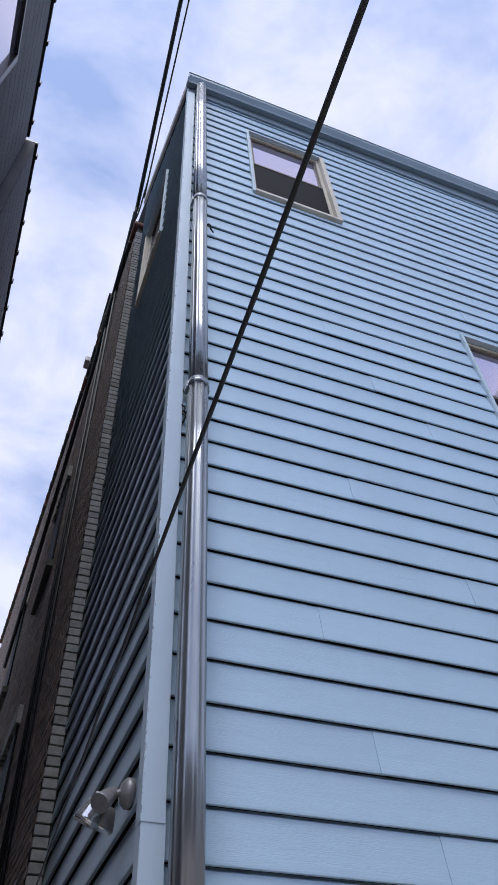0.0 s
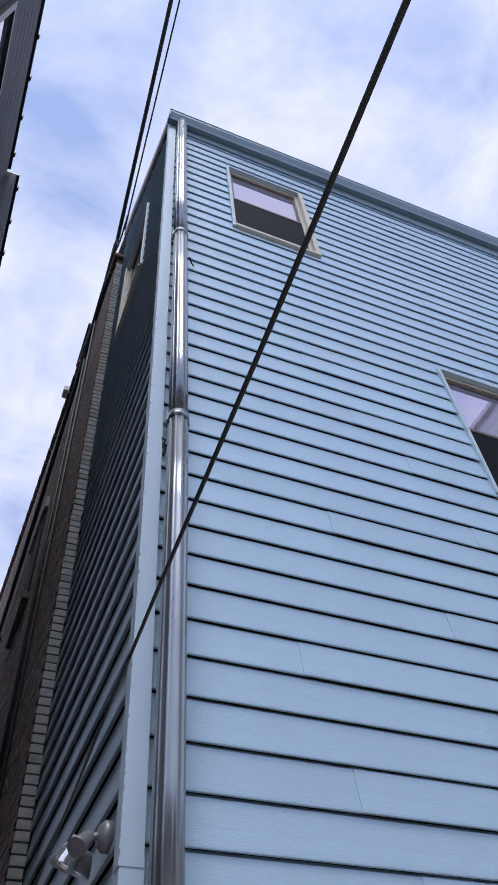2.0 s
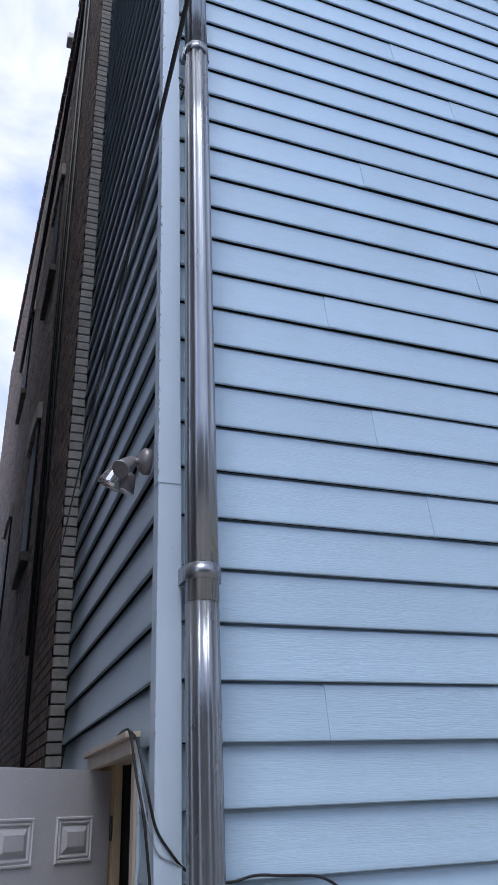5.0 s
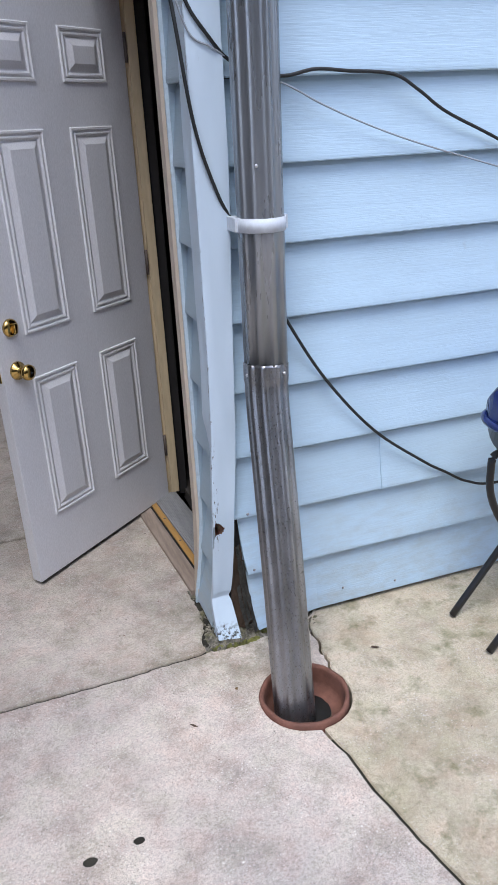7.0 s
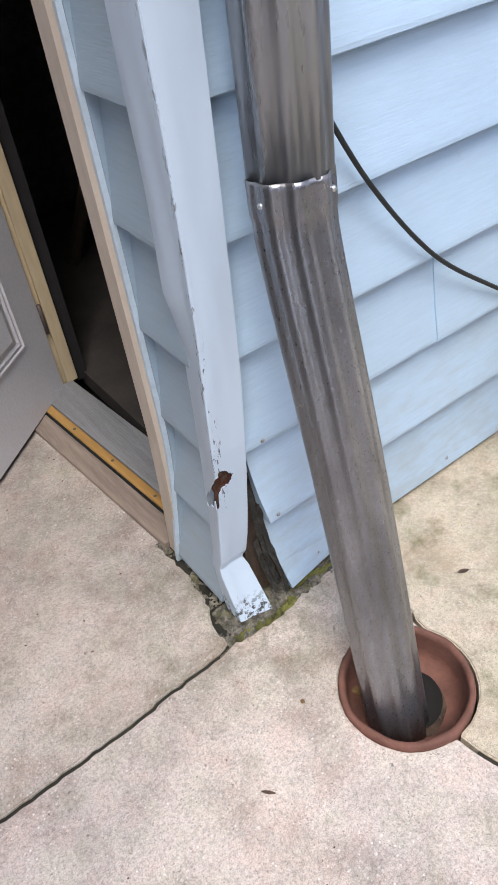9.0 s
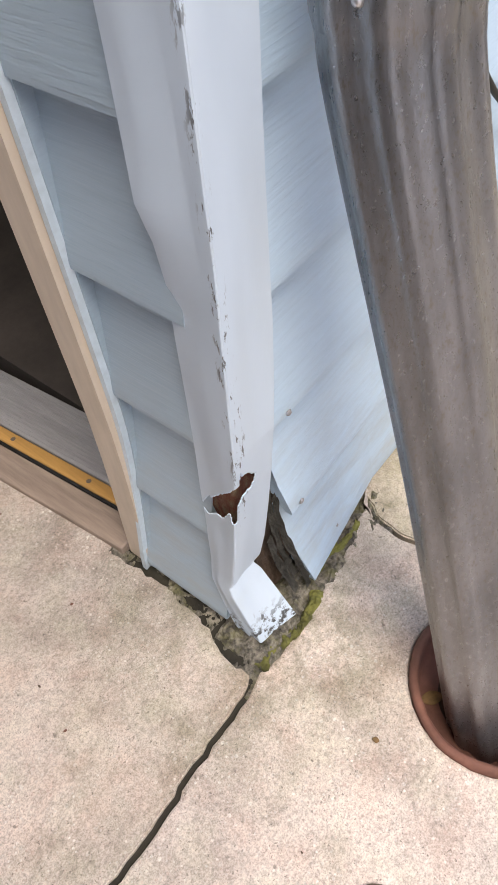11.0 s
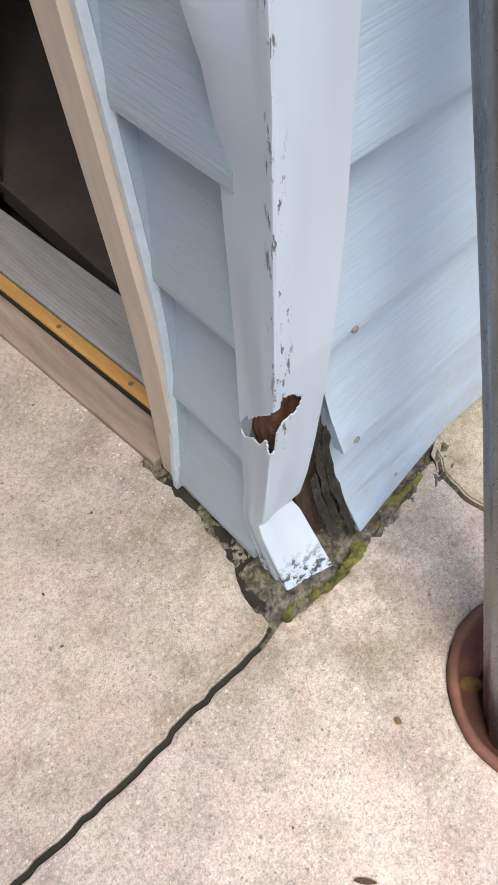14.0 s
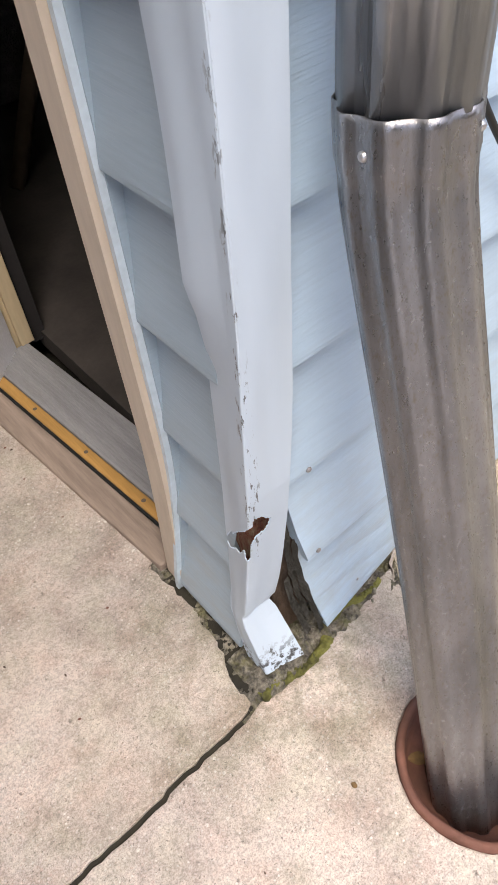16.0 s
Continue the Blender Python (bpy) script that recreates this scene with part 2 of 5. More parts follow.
    tint = noise_node(n, l, 14.0, (1, 1, 1), 4.0, 0.6, (3, 3, 3))
    c = mixed(n, l, 0.35, c, ramp(n, l, tint, [(0.35, (1.0, 0.84, 0.80)), (0.5, (1, 1, 1)), (0.65, (0.90, 0.97, 0.86))]), "MULTIPLY")
    sand = noise_node(n, l, 420.0, (1, 1, 1), 2.0, 0.5)
    c = mixed(n, l, 0.5, c, ramp(n, l, sand, [(0.36, grey(0.52)), (0.5, grey(0.95)), (0.66, grey(1.2))]), "MULTIPLY")
    l.new(c, b.inputs["Base Color"])
    bump(n, l, b, mixed(n, l, 0.5, fine, mid), 0.8, 0.0045)
    return m


M["concrete"] = concrete_material("pinkish_concrete", (0.69, 0.60, 0.525))
M["concrete_alley"] = concrete_material("alley_concrete", (0.66, 0.575, 0.50), 0.25, 0.15)
M["concrete_yard"] = concrete_material("stained_concrete", (0.66, 0.57, 0.44), 0.8, 0.4)
M["soil"] = simple("dark_joint_dirt", (0.028, 0.025, 0.017), 0.95, 0, 0.5, 20, 150, 0.8, 0.004)
M["ground"] = simple("packed_earth", (0.28, 0.27, 0.25), 0.95, 0, 0.3, 2, 60, 0.6, 0.01)
M["moss"] = simple("green_moss", (0.17, 0.17, 0.045), 0.95, 0, 0.8, 25, 160, 1.0, 0.006)
M["rot"] = simple("rotten_wood", (0.10, 0.065, 0.045), 0.95, 0, 0.6, 18, 90, 1.0, 0.008, (1, 1, 0.4))


def rust_material():
    m, n, l, b = mat("rusty_core", (0.2, 0.08, 0.05), 0.95)
    c = ramp(n, l, noise_node(n, l, 34.0, (1, 1, 0.6), 8.0, 0.75), [(0.34, (0.05, 0.035, 0.028)), (0.46, (0.20, 0.06, 0.035)), (0.58, (0.24, 0.15, 0.09)), (0.70, (0.32, 0.27, 0.20))])
    l.new(c, b.inputs["Base Color"])
    bump(n, l, b, noise_node(n, l, 120.0, (1, 1, 1), 6.0, 0.7), 1.0, 0.008)
    return m


M["rust"] = rust_material()
M["mortar"] = simple("grey_mortar", (0.085, 0.082, 0.072), 0.95, 0, 0.45, 22, 140, 1.0, 0.006)


def rubble_material():
    m, n, l, b = mat("crumbled_mossy_mortar", (0.1, 0.1, 0.08), 0.95)
    c = ramp(n, l, noise_node(n, l, 55.0, (1, 1, 1), 8.0, 0.7), [(0.34, (0.035, 0.032, 0.026)), (0.48, (0.13, 0.12, 0.10)), (0.64, (0.34, 0.31, 0.25))])
    green = noise_node(n, l, 28.0, (1, 1, 1), 7.0, 0.7, (4, 4, 1))
    c = mixed(n, l, ramp(n, l, green, [(0.48, grey(0)), (0.66, grey(0.7))]), c, (0.17, 0.165, 0.06))
    l.new(c, b.inputs["Base Color"])
    bump(n, l, b, noise_node(n, l, 160.0, (1, 1, 1), 6.0, 0.7), 1.0, 0.006)
    return m


M["rubble"] = rubble_material()
M["terracotta"] = simple("terracotta", (0.18, 0.078, 0.055), 0.8, 0, 0.4, 14, 90, 0.6, 0.002)
M["door"] = simple("grey_door_paint", (0.74, 0.74, 0.765), 0.36, 0, 0.04, 3, 320, 0.10, 0.0004, (1, 1, 0.3))
M["tan"] = simple("tan_cladding", (0.56, 0.475, 0.385), 0.5, 0, 0.1, 4, 60, 0.3, 0.001, (1, 1, 0.2))
M["beige_wood"] = simple("beige_painted_wood", (0.62, 0.50, 0.32), 0.5, 0, 0.15, 5, 60, 0.3, 0.001, (1, 1, 0.2))
M["old_wood"] = simple("weathered_wood", (0.32, 0.25, 0.205), 0.85, 0, 0.3, 6, 40, 0.7, 0.002, (6, 0.6, 6))
M["orange_wood"] = simple("stained_wood", (0.50, 0.28, 0.09), 0.5, 0, 0.25, 6, 50, 0.4, 0.001, (6, 0.5, 6))
M["stud"] = simple("raw_timber", (0.13, 0.09, 0.06), 0.85, 0, 0.3, 6, 40, 0.6, 0.002)
M["aluminium"] = simple("brushed_aluminium", (0.36, 0.365, 0.38), 0.5, 0.25, 0.15, 9, 90, 0.3, 0.0006, (6, 0.5, 6))
M["brass"] = simple("polished_brass", (0.62, 0.42, 0.14), 0.16, 1.0, 0.1, 20, 100, 0.05, 0.0003)
M["steel"] = simple("zinc_steel", (0.62, 0.63, 0.65), 0.35, 0.9, 0.1, 30, 120, 0.2, 0.0004)
M["band"] = simple("pale_metal_band", (0.60, 0.645, 0.71), 0.62, 0.1, 0.08, 9, 80, 0.2, 0.0006)
M["cable"] = simple("black_cable", (0.012, 0.014, 0.015), 0.55, 0, 0.2, 9, 80, 0.1, 0.0004)
M["cable_grey"] = simple("grey_wire", (0.32, 0.36, 0.40), 0.55, 0, 0.1, 9, 80, 0.1, 0.0004)
M["window_trim"] = simple("cream_window_trim", (0.66, 0.60, 0.50), 0.5, 0, 0.12, 4, 60, 0.2, 0.001)
M["window_blue"] = simple("pale_blue_channel", (0.55, 0.66, 0.74), 0.42, 0, 0.08, 4, 60, 0.2, 0.001)
M["sash"] = simple("brown_sash", (0.13, 0.10, 0.085), 0.5, 0, 0.15, 4, 60, 0.2, 0.001)
M["screen"] = simple("insect_screen", (0.010, 0.010, 0.013), 0.65, 0, 0.25, 30, 220, 0.4, 0.001)
M["gutter"] = simple("grey_blue_gutter", (0.20, 0.27, 0.33), 0.4, 0.1, 0.12, 2, 50, 0.15, 0.001)
M["gutter_lip"] = simple("pale_gutter_lip", (0.45, 0.52, 0.56), 0.4, 0.2, 0.1, 2, 50, 0.15, 0.001)
M["rake"] = simple("tan_rake_board", (0.40, 0.34, 0.30), 0.6, 0, 0.2, 3, 50, 0.3, 0.001)
M["roof"] = simple("dark_shingles", (0.07, 0.07, 0.075), 0.9, 0, 0.3, 6, 60, 0.7, 0.004)
M["dark_stucco"] = simple("dark_grey_boards", (0.085, 0.085, 0.095), 0.8, 0, 0.35, 2.5, 40, 0.6, 0.004, (1, 1, 0.4))
M["white_brick"] = simple("white_painted_siding", (0.72, 0.72, 0.70), 0.6, 0, 0.08, 3, 60, 0.3, 0.001)
M["flood"] = simple("grey_lamp_metal", (0.30, 0.29, 0.30), 0.4, 0.3, 0.15, 20, 90, 0.2, 0.0005)
M["lamp_glass"] = mat("lamp_reflector", (0.8, 0.8, 0.82), 0.12, 0.8)[0]
M["black_metal"] = simple("black_enamel", (0.014, 0.014, 0.016), 0.35, 0.0, 0.2, 12, 90, 0.1, 0.0004)
M["blue_enamel"] = simple("blue_enamel", (0.008, 0.018, 0.11), 0.16, 0.0, 0.1, 8, 90, 0.03, 0.0003)
M["porcelain"] = simple("dark_insulator", (0.06, 0.045, 0.05), 0.3, 0, 0.2, 30, 90, 0.1, 0.0004)
M["rusty_pipe"] = simple("rust_flaked_conduit", (0.33, 0.25, 0.22), 0.75, 0.1, 0.45, 18, 90, 0.6, 0.0015)
# near black: the darkness of the unlit rooms is put into these colours
M["dark_inside"] = simple("shade_dark_concrete_floor", (0.055, 0.047, 0.042), 0.95, 0, 0.35, 5, 70, 0.5, 0.002)
M["dark_wall"] = simple("shade_dark_wall", (0.022, 0.020, 0.020), 0.95, 0, 0.3, 3, 60, 0.4, 0.002)
M["leaf"] = simple("dead_leaf", (0.22, 0.13, 0.05), 0.8, 0, 0.4, 60, 200, 0.5, 0.0006)
M["screen"].node_tree.nodes["Principled BSDF"].inputs["Specular IOR Level"].default_value = 0.08
M["hole"] = mat("black_hole", (0.01, 0.009, 0.008), 0.95)[0]


def glass_material():
    m, n, l, b = mat("window_glass", (0.50, 0.46, 0.60), 0.03, 0.8, 1.0)
    bump(n, l, b, noise_node(n, l, 1.6, (1, 1, 1), 2.0), 0.06, 0.02)
    return m


M["glass"] = glass_material()


def brick_material(name, stops, mortar_like=False):
    m, n, l, b = mat(name, stops[0], 0.9)
    rnd = n.new("ShaderNodeObjectInfo").outputs["Random"] if not mortar_like else n.new("ShaderNodeNewGeometry").outputs["Random Per Island"]
    c = ramp(n, l, rnd, [(i / (len(stops) - 1), s) for i, s in enumerate(stops)])
    mid = noise_node(n, l, 18.0, (1, 1, 1), 7.0, 0.7)
    c = mixed(n, l, 0.6, c, ramp(n, l, mid, [(0.3, grey(0.45)), (0.65, grey(1.0))]), "MULTIPLY")
    l.new(c, b.inputs["Base Color"])
    bump(n, l, b, noise_node(n, l, 70.0, (1, 1, 1), 6.0, 0.7), 0.8, 0.004)
    return m


M["brick"] = brick_material("dark_red_brick", [(0.20, 0.145, 0.12), (0.28, 0.20, 0.16), (0.24, 0.19, 0.17), (0.15, 0.12, 0.11)], True)
M["painted_brick"] = brick_material("grey_painted_brick", [(0.30, 0.30, 0.29), (0.38, 0.37, 0.35), (0.26, 0.25, 0.24)])


# ---------------------------------------------------------------- mesh helpers
def part(name, bm, material, parent=None, label=""):
    me = bpy.data.meshes.new(name)
    bm.to_mesh(me)
    bm.free()
    me.materials.append(material)
    ob = new(name, me)
    if parent is not None:
        ob.parent = parent
    if label:
        tagged(ob, label)
    return ob


def thing(name, label, category, group="", kind="", at=(0, 0, 0)):
    ob = new(name)
    ob.empty_display_size = 0.05
    ob.location = at
    return tagged(ob, label, category, group, kind)


def box(x0, x1, y0, y1, z0, z1, bev=0.0, bm=None):
    bm = bm or bmesh.new()
    m = Matrix.Translation(((x0 + x1) / 2, (y0 + y1) / 2, (z0 + z1) / 2)) @ Matrix.Diagonal((abs(x1 - x0), abs(y1 - y0), abs(z1 - z0), 1))
    r = bmesh.ops.create_cube(bm, size=1.0, matrix=m)
    if bev > 0:
        es = list({e for v in r["verts"] for e in v.link_edges})
        bmesh.ops.bevel(bm, geom=es, offset=bev, segments=2, affect="EDGES", profile=0.5)
    return bm


def smooth(bm):
    for f in bm.faces:
        f.smooth = True
    return bm


def tube(points, radius, sides=10, bm=None, closed_ends=True):
    """A round bar along points."""
    bm = bm or bmesh.new()
    pts = [Vector(p) for p in points]
    rings = []
    for i, p in enumerate(pts):
        d = (pts[min(i + 1, len(pts) - 1)] - pts[max(i - 1, 0)]).normalized()
        up = Vector((0, 0, 1)) if abs(d.z) < 0.9 else Vector((1, 0, 0))
        a = d.cross(up).normalized()
        b = d.cross(a)
        r = radius[i] if isinstance(radius, (list, tuple)) else radius
        rings.append([bm.verts.new(p + r * (math.cos(2 * math.pi * k / sides) * a + math.sin(2 * math.pi * k / sides) * b)) for k in range(sides)])
    for r0, r1 in zip(rings, rings[1:]):
        for k in range(sides):
            bm.faces.new((r0[k], r0[(k + 1) % sides], r1[(k + 1) % sides], r1[k])).smooth = True
    if closed_ends:
        bm.faces.new(rings[0][::-1])
        bm.faces.new(rings[-1])
    bmesh.ops.recalc_face_normals(bm, faces=bm.faces)
    return bm


def spline(points, n=8):
    """A smooth line through points."""
    p = [Vector(q) for q in points]
    p = [2 * p[0] - p[1], *p, 2 * p[-1] - p[-2]]
    out = []
    for i in range(1, len(p) - 2):
        for k in range(n):
            t = k / n
            out.append(0.5 * (2 * p[i] + (p[i + 1] - p[i - 1]) * t + (2 * p[i - 1] - 5 * p[i] + 4 * p[i + 1] - p[i + 2]) * t * t
                              + (3 * p[i] - p[i - 1] - 3 * p[i + 1] + p[i + 2]) * t ** 3))
    return out + [p[-2]]


def lathe(profile, centre, axis="z", sides=32, bm=None):
    """A turned shape from (radius, height) pairs."""
    bm = bm or bmesh.new()
    rings = []
    for r, h in profile:
        ring = []
        for k in range(sides):
            a = 2 * math.pi * k / sides
            q = {"z": (r * math.cos(a), r * math.sin(a), h), "y": (r * math.cos(a), h, r * math.sin(a)), "x": (h, r * math.cos(a), r * math.sin(a))}[axis]
            ring.append(bm.verts.new(Vector(centre) + Vector(q)))
        rings.append(ring)
    for r0, r1 in zip(rings, rings[1:]):
        for k in range(sides):
            bm.faces.new((r0[k], r0[(k + 1) % sides], r1[(k + 1) % sides], r1[k])).smooth = True
    for ring, flip in ((rings[0], True), (rings[-1], False)):
        bm.faces.new(ring[::-1] if flip else ring)
    bmesh.ops.recalc_face_normals(bm, faces=bm.faces)
    return bm


def sheet(outline, z0, z1, bev=0.0):
    """An upright prism over an outline in the plan."""
    bm = bmesh.new()
    lo = [bm.verts.new((x, y, z0)) for x, y in outline]
    hi = [bm.verts.new((x, y, z1)) for x, y in outline]
    bm.faces.new(lo[::-1])
    top = bm.faces.new(hi)
    for i in range(len(lo)):
        j = (i + 1) % len(lo)
        bm.faces.new((lo[i], lo[j], hi[j], hi[i]))
    bmesh.ops.recalc_face_normals(bm, faces=bm.faces)
    if bev:
        bmesh.ops.bevel(bm, geom=list(top.edges), offset=bev, segments=2, affect="EDGES")
    return bm


# ---------------------------------------------------------------- plan
C = 0.203                 # height of a siding course
WALL_X, WALL_TOP = 6.55, 11.42
SIDE_Y = 2.34              # where the alley wall meets the brick house
RAKE0, RAKE = 11.72, 0.80
DOOR_Y0, DOOR_Y1, DOOR_TOP = 0.24, 1.05, 2.03
# window openings on the front: x0, x1, z0, z1 (outside of the trim)
WINDOWS = [(0.71, 1.70, 9.01, 10.79), (2.605, 3.575, 5.705, 7.37), (2.545, 3.52, 2.46, 4.12)]
SIDE_WINDOW = (0.80, 1.78, 9.22, 10.95)


# ---------------------------------------------------------------- ground
ground = tagged(part("ground", box(-400, 400, -400, 400, -0.6, -0.21), M["ground"]), "packed brown earth under the concrete slabs", "ground", kind="structure")
pavement = thing("pavement", "pinkish beige concrete slabs with dark open joints", "pavement", kind="structure")
part("joint_bed", box(-6, 8, -9, 20, -0.2, -0.135), M["soil"], pavement, "dark dirt and moss in the joints")
part("joint_dirt", box(-6, -0.02, -9, 20, -0.134, ZG - 0.008), M["soil"], pavement)
part("joint_dirt", box(-0.02, 8, -9, -0.52, -0.134, ZG - 0.008), M["soil"], pavement)


def jag(points, step, amp, seed):
    """Points along a line, wandering like a broken edge."""
    rnd, out = random.Random(seed), []
    for (x0, y0), (x1, y1) in zip(points, points[1:]):
        d = math.hypot(x1 - x0, y1 - y0)
        n = max(1, int(d / step))
        for i in range(n):
            t = i / n
            w = amp if 0 < i else amp * 0.3
            out.append((x0 + (x1 - x0) * t + rnd.uniform(-w, w), y0 + (y1 - y0) * t + rnd.uniform(-w, w)))
    return out + [points[-1]]


POT = (0.127, -0.348)
POT_R = 0.131
j_alley = jag([(-1.75, -0.085), (-0.63, -0.070), (-0.35, -0.068), (-0.095, -0.052)], 0.016, 0.0028, 3)
crack = jag([(0.31, 0.03), (0.292, -0.014), (0.270, -0.043), (0.265, -0.090), (0.267, -0.142), (0.254, -0.179), (0.257, -0.240), (0.246, -0.277)], 0.014, 0.005, 5)
pot_arc = [(POT[0] + POT_R * math.cos(a), POT[1] + POT_R * math.sin(a)) for a in [radians(30 - 12 * k) for k in range(11)]]
j_yard = jag([(0.122, -0.484), (0.136, -0.553), (0.150, -0.642), (0.163, -0.741), (0.216, -1.005), (0.42, -2.0), (0.85, -4.2)], 0.03, 0.005, 8)
edge = crack + pot_arc + j_yard
gap = 0.0050
west = [(POT[0] + POT_R * math.cos(a), POT[1] + POT_R * math.sin(a)) for a in [radians(35 + 13 * k) for k in range(18)]]
# broken concrete round the foot of the corner
break_front = jag([(0.292, -0.012), (0.265, -0.021), (0.205, -0.040), (0.156, -0.048), (0.100, -0.050), (0.060, -0.056), (0.010, -0.062), (-0.040, -0.058), (-0.066, -0.050)], 0.012, 0.005, 12)
break_alley = jag([(-0.080, -0.040), (-0.083, 0.000), (-0.074, 0.030), (-0.060, 0.060), (-0.051, 0.114), (-0.047, 0.186), (-0.050, 0.24), (-0.056, 0.29)], 0.012, 0.005, 14)
slab_front_outline = [(-4.2, -4.2), *[(x, y) for x, y in reversed(j_yard)], *reversed(west), *[(x - 0.004, y) for x, y in reversed(crack[3:])], *break_front,
                      *[(x, y - gap) for x, y in reversed(jag(j_alley, 0.02, 0.0016, 21))], (-4.2, -0.098)]
part("slab", sheet(slab_front_outline, -0.14, ZG, 0.003), M["concrete"], pavement)
slab_yard = [(x + (0.005 if i < len(crack) else gap * 2.0), y) for i, (x, y) in enumerate(edge)] + [(8.0, -4.2), (8.0, 0.03)]
part("slab", sheet(slab_yard, -0.14, ZG - 0.002, 0.003), M["concrete_yard"], pavement, "yellow-green stained concrete slab")
part("slab", sheet([*[(x, y + gap) for x, y in j_alley], *break_alley, (-0.03, 0.31), (0.02, 0.33), (0.02, 0.925), (-1.75, 0.925)], -0.14, ZG, 0.003), M["concrete_alley"], pavement)
for y0, y1 in ((0.937, 1.955), (1.968, 3.1), (3.112, 4.4), (4.412, 5.8), (5.812, 7.4), (7.412, 20.0)):
    part("slab", sheet([(-1.75, y0), (0.02 if y0 < 2 else -0.1, y0), (0.02 if y0 < 2 else -0.35, y1), (-1.75, y1)], -0.14, ZG, 0.003), M["concrete_alley"], pavement)
part("slab", box(-4.2, 8.0, -9.0, -4.215, -0.14, ZG, 0.003), M["concrete"], pavement)


# ---------------------------------------------------------------- walls of the blue house
def course_bm(a0, a1, z0, z1, front=True, lift=0.0, curl=None):
    """One lap of siding from a0 to a1 along the wall: foot proud, head tucked in."""
    bm = bmesh.new()
    h = z1 - z0
    prof = [(0.0175, h * 0.905), (0.0125, h * 0.62), (0.0075, h * 0.34), (0.0016, 0.020), (0.0, 0.004), (0.0, -0.004), (0.003, -0.007), (0.011, -0.007), (0.013, 0.030), (0.034, 0.034), (0.039, h), (0.034, h), (0.031, h * 0.975)]
    n = max(1, int((a1 - a0) / 0.6))
    if curl:
        n = 14
    rows = []
    for i in range(n + 1):
        a = a0 + (a1 - a0) * i / n
        row = []
        for d, z in prof:
            if not front:
                lift = foot_flare(z0 + z)
            dd, zz, aa = (d * ((1.45 if z0 < 2.0 else 0.9) if front else 1.3) if d < 0.018 else d) - lift, z, a
            if curl:
                w = max(0.0, 1 - (a - a0) / 0.26)
                low = max(0.0, 1 - z / h)
                dd -= curl * w ** 1.6 * low
                aa += 0.016 * w ** 3 * low ** 2
            row.append(bm.verts.new((aa, dd, z0 + zz) if front else (dd, aa, z0 + zz)))
        rows.append(row)
    m = len(prof)
    for r0, r1 in zip(rows, rows[1:]):
        for k in range(m):
            bm.faces.new((r0[k], r0[(k + 1) % m], r1[(k + 1) % m], r1[k]))
    bm.faces.new(rows[0])
    bm.faces.new(rows[-1][::-1])
    bmesh.ops.recalc_face_normals(bm, faces=bm.faces)
    return bm


def spans(a0, a1, z0, z1, openings):
    """The pieces of a course that openings leave: a0, a1, z0, z1."""
    out = [(a0, a1, z0, z1)]
    for o0, o1, p0, p1 in openings:
        nxt = []
        for s in out:
            if s[1] <= o0 or s[0] >= o1 or s[3] <= p0 or s[2] >= p1:
                nxt.append(s)
                continue
            if s[0] < o0:
                nxt.append((s[0], o0, s[2], s[3]))
            if s[1] > o1:
                nxt.append((o1, s[1], s[2], s[3]))
            if s[2] < p0 - 0.02:
                nxt.append((max(s[0], o0), min(s[1], o1), s[2], p0))
            if s[3] > p1 + 0.02:
                nxt.append((max(s[0], o0), min(s[1], o1), p1, s[3]))
        out = nxt
    return out


def holed_wall(name, axis, a0, a1, z1, openings, d0, d1, label):
    """A wall with thickness between d0 and d1, with openings through it."""
    cuts = sorted({a0, a1, *[v for o in openings for v in o[:2]]})
    bm = bmesh.new()
    for u0, u1 in zip(cuts, cuts[1:]):
        zs, z = [], ZG
        for o in sorted((o for o in openings if o[0] <= u0 and o[1] >= u1), key=lambda o: o[2]):
            if o[2] > z + 0.01:
                zs.append((z, o[2]))
            z = max(z, o[3])
        zs.append((z, z1))
        for q0, q1 in zs:
            box(*((u0, u1, d0, d1) if axis == "x" else (d0, d1, u0, u1)), q0, q1, bm=bm)
    return tagged(part(name, bm, M["dark_wall"]), label, "wall", kind="structure")


INSET = 0.055
front_open = [(x0 + INSET, x1 - INSET, z0 + INSET, z1 - INSET) for x0, x1, z0, z1 in WINDOWS]
wall_front = holed_wall("wall_south", "x", 0.03, WALL_X, WALL_TOP, front_open, 0.039, 0.17, "pale blue vinyl lap siding on a tall house")
side_open = [(DOOR_Y0, DOOR_Y1, ZG, DOOR_TOP), (SIDE_WINDOW[0] + INSET, SIDE_WINDOW[1] - INSET, SIDE_WINDOW[2] + INSET, SIDE_WINDOW[3] - INSET)]
wall_side = holed_wall("wall_west", "y", 0.03, SIDE_Y, 11.7, side_open, 0.045, 0.15, "blue vinyl lap siding beside a narrow alley")
wall_back = tagged(part("wall_east", box(WALL_X - 0.15, WALL_X, 0.17, 7.0, ZG, WALL_TOP), M["dark_wall"]), "plain closing wall of the house", "wall", kind="structure")
tagged(part("wall_north", box(0.0, WALL_X, 7.0, 7.15, ZG, WALL_TOP), M["dark_wall"]), "plain closing wall of the house", "wall", kind="structure")

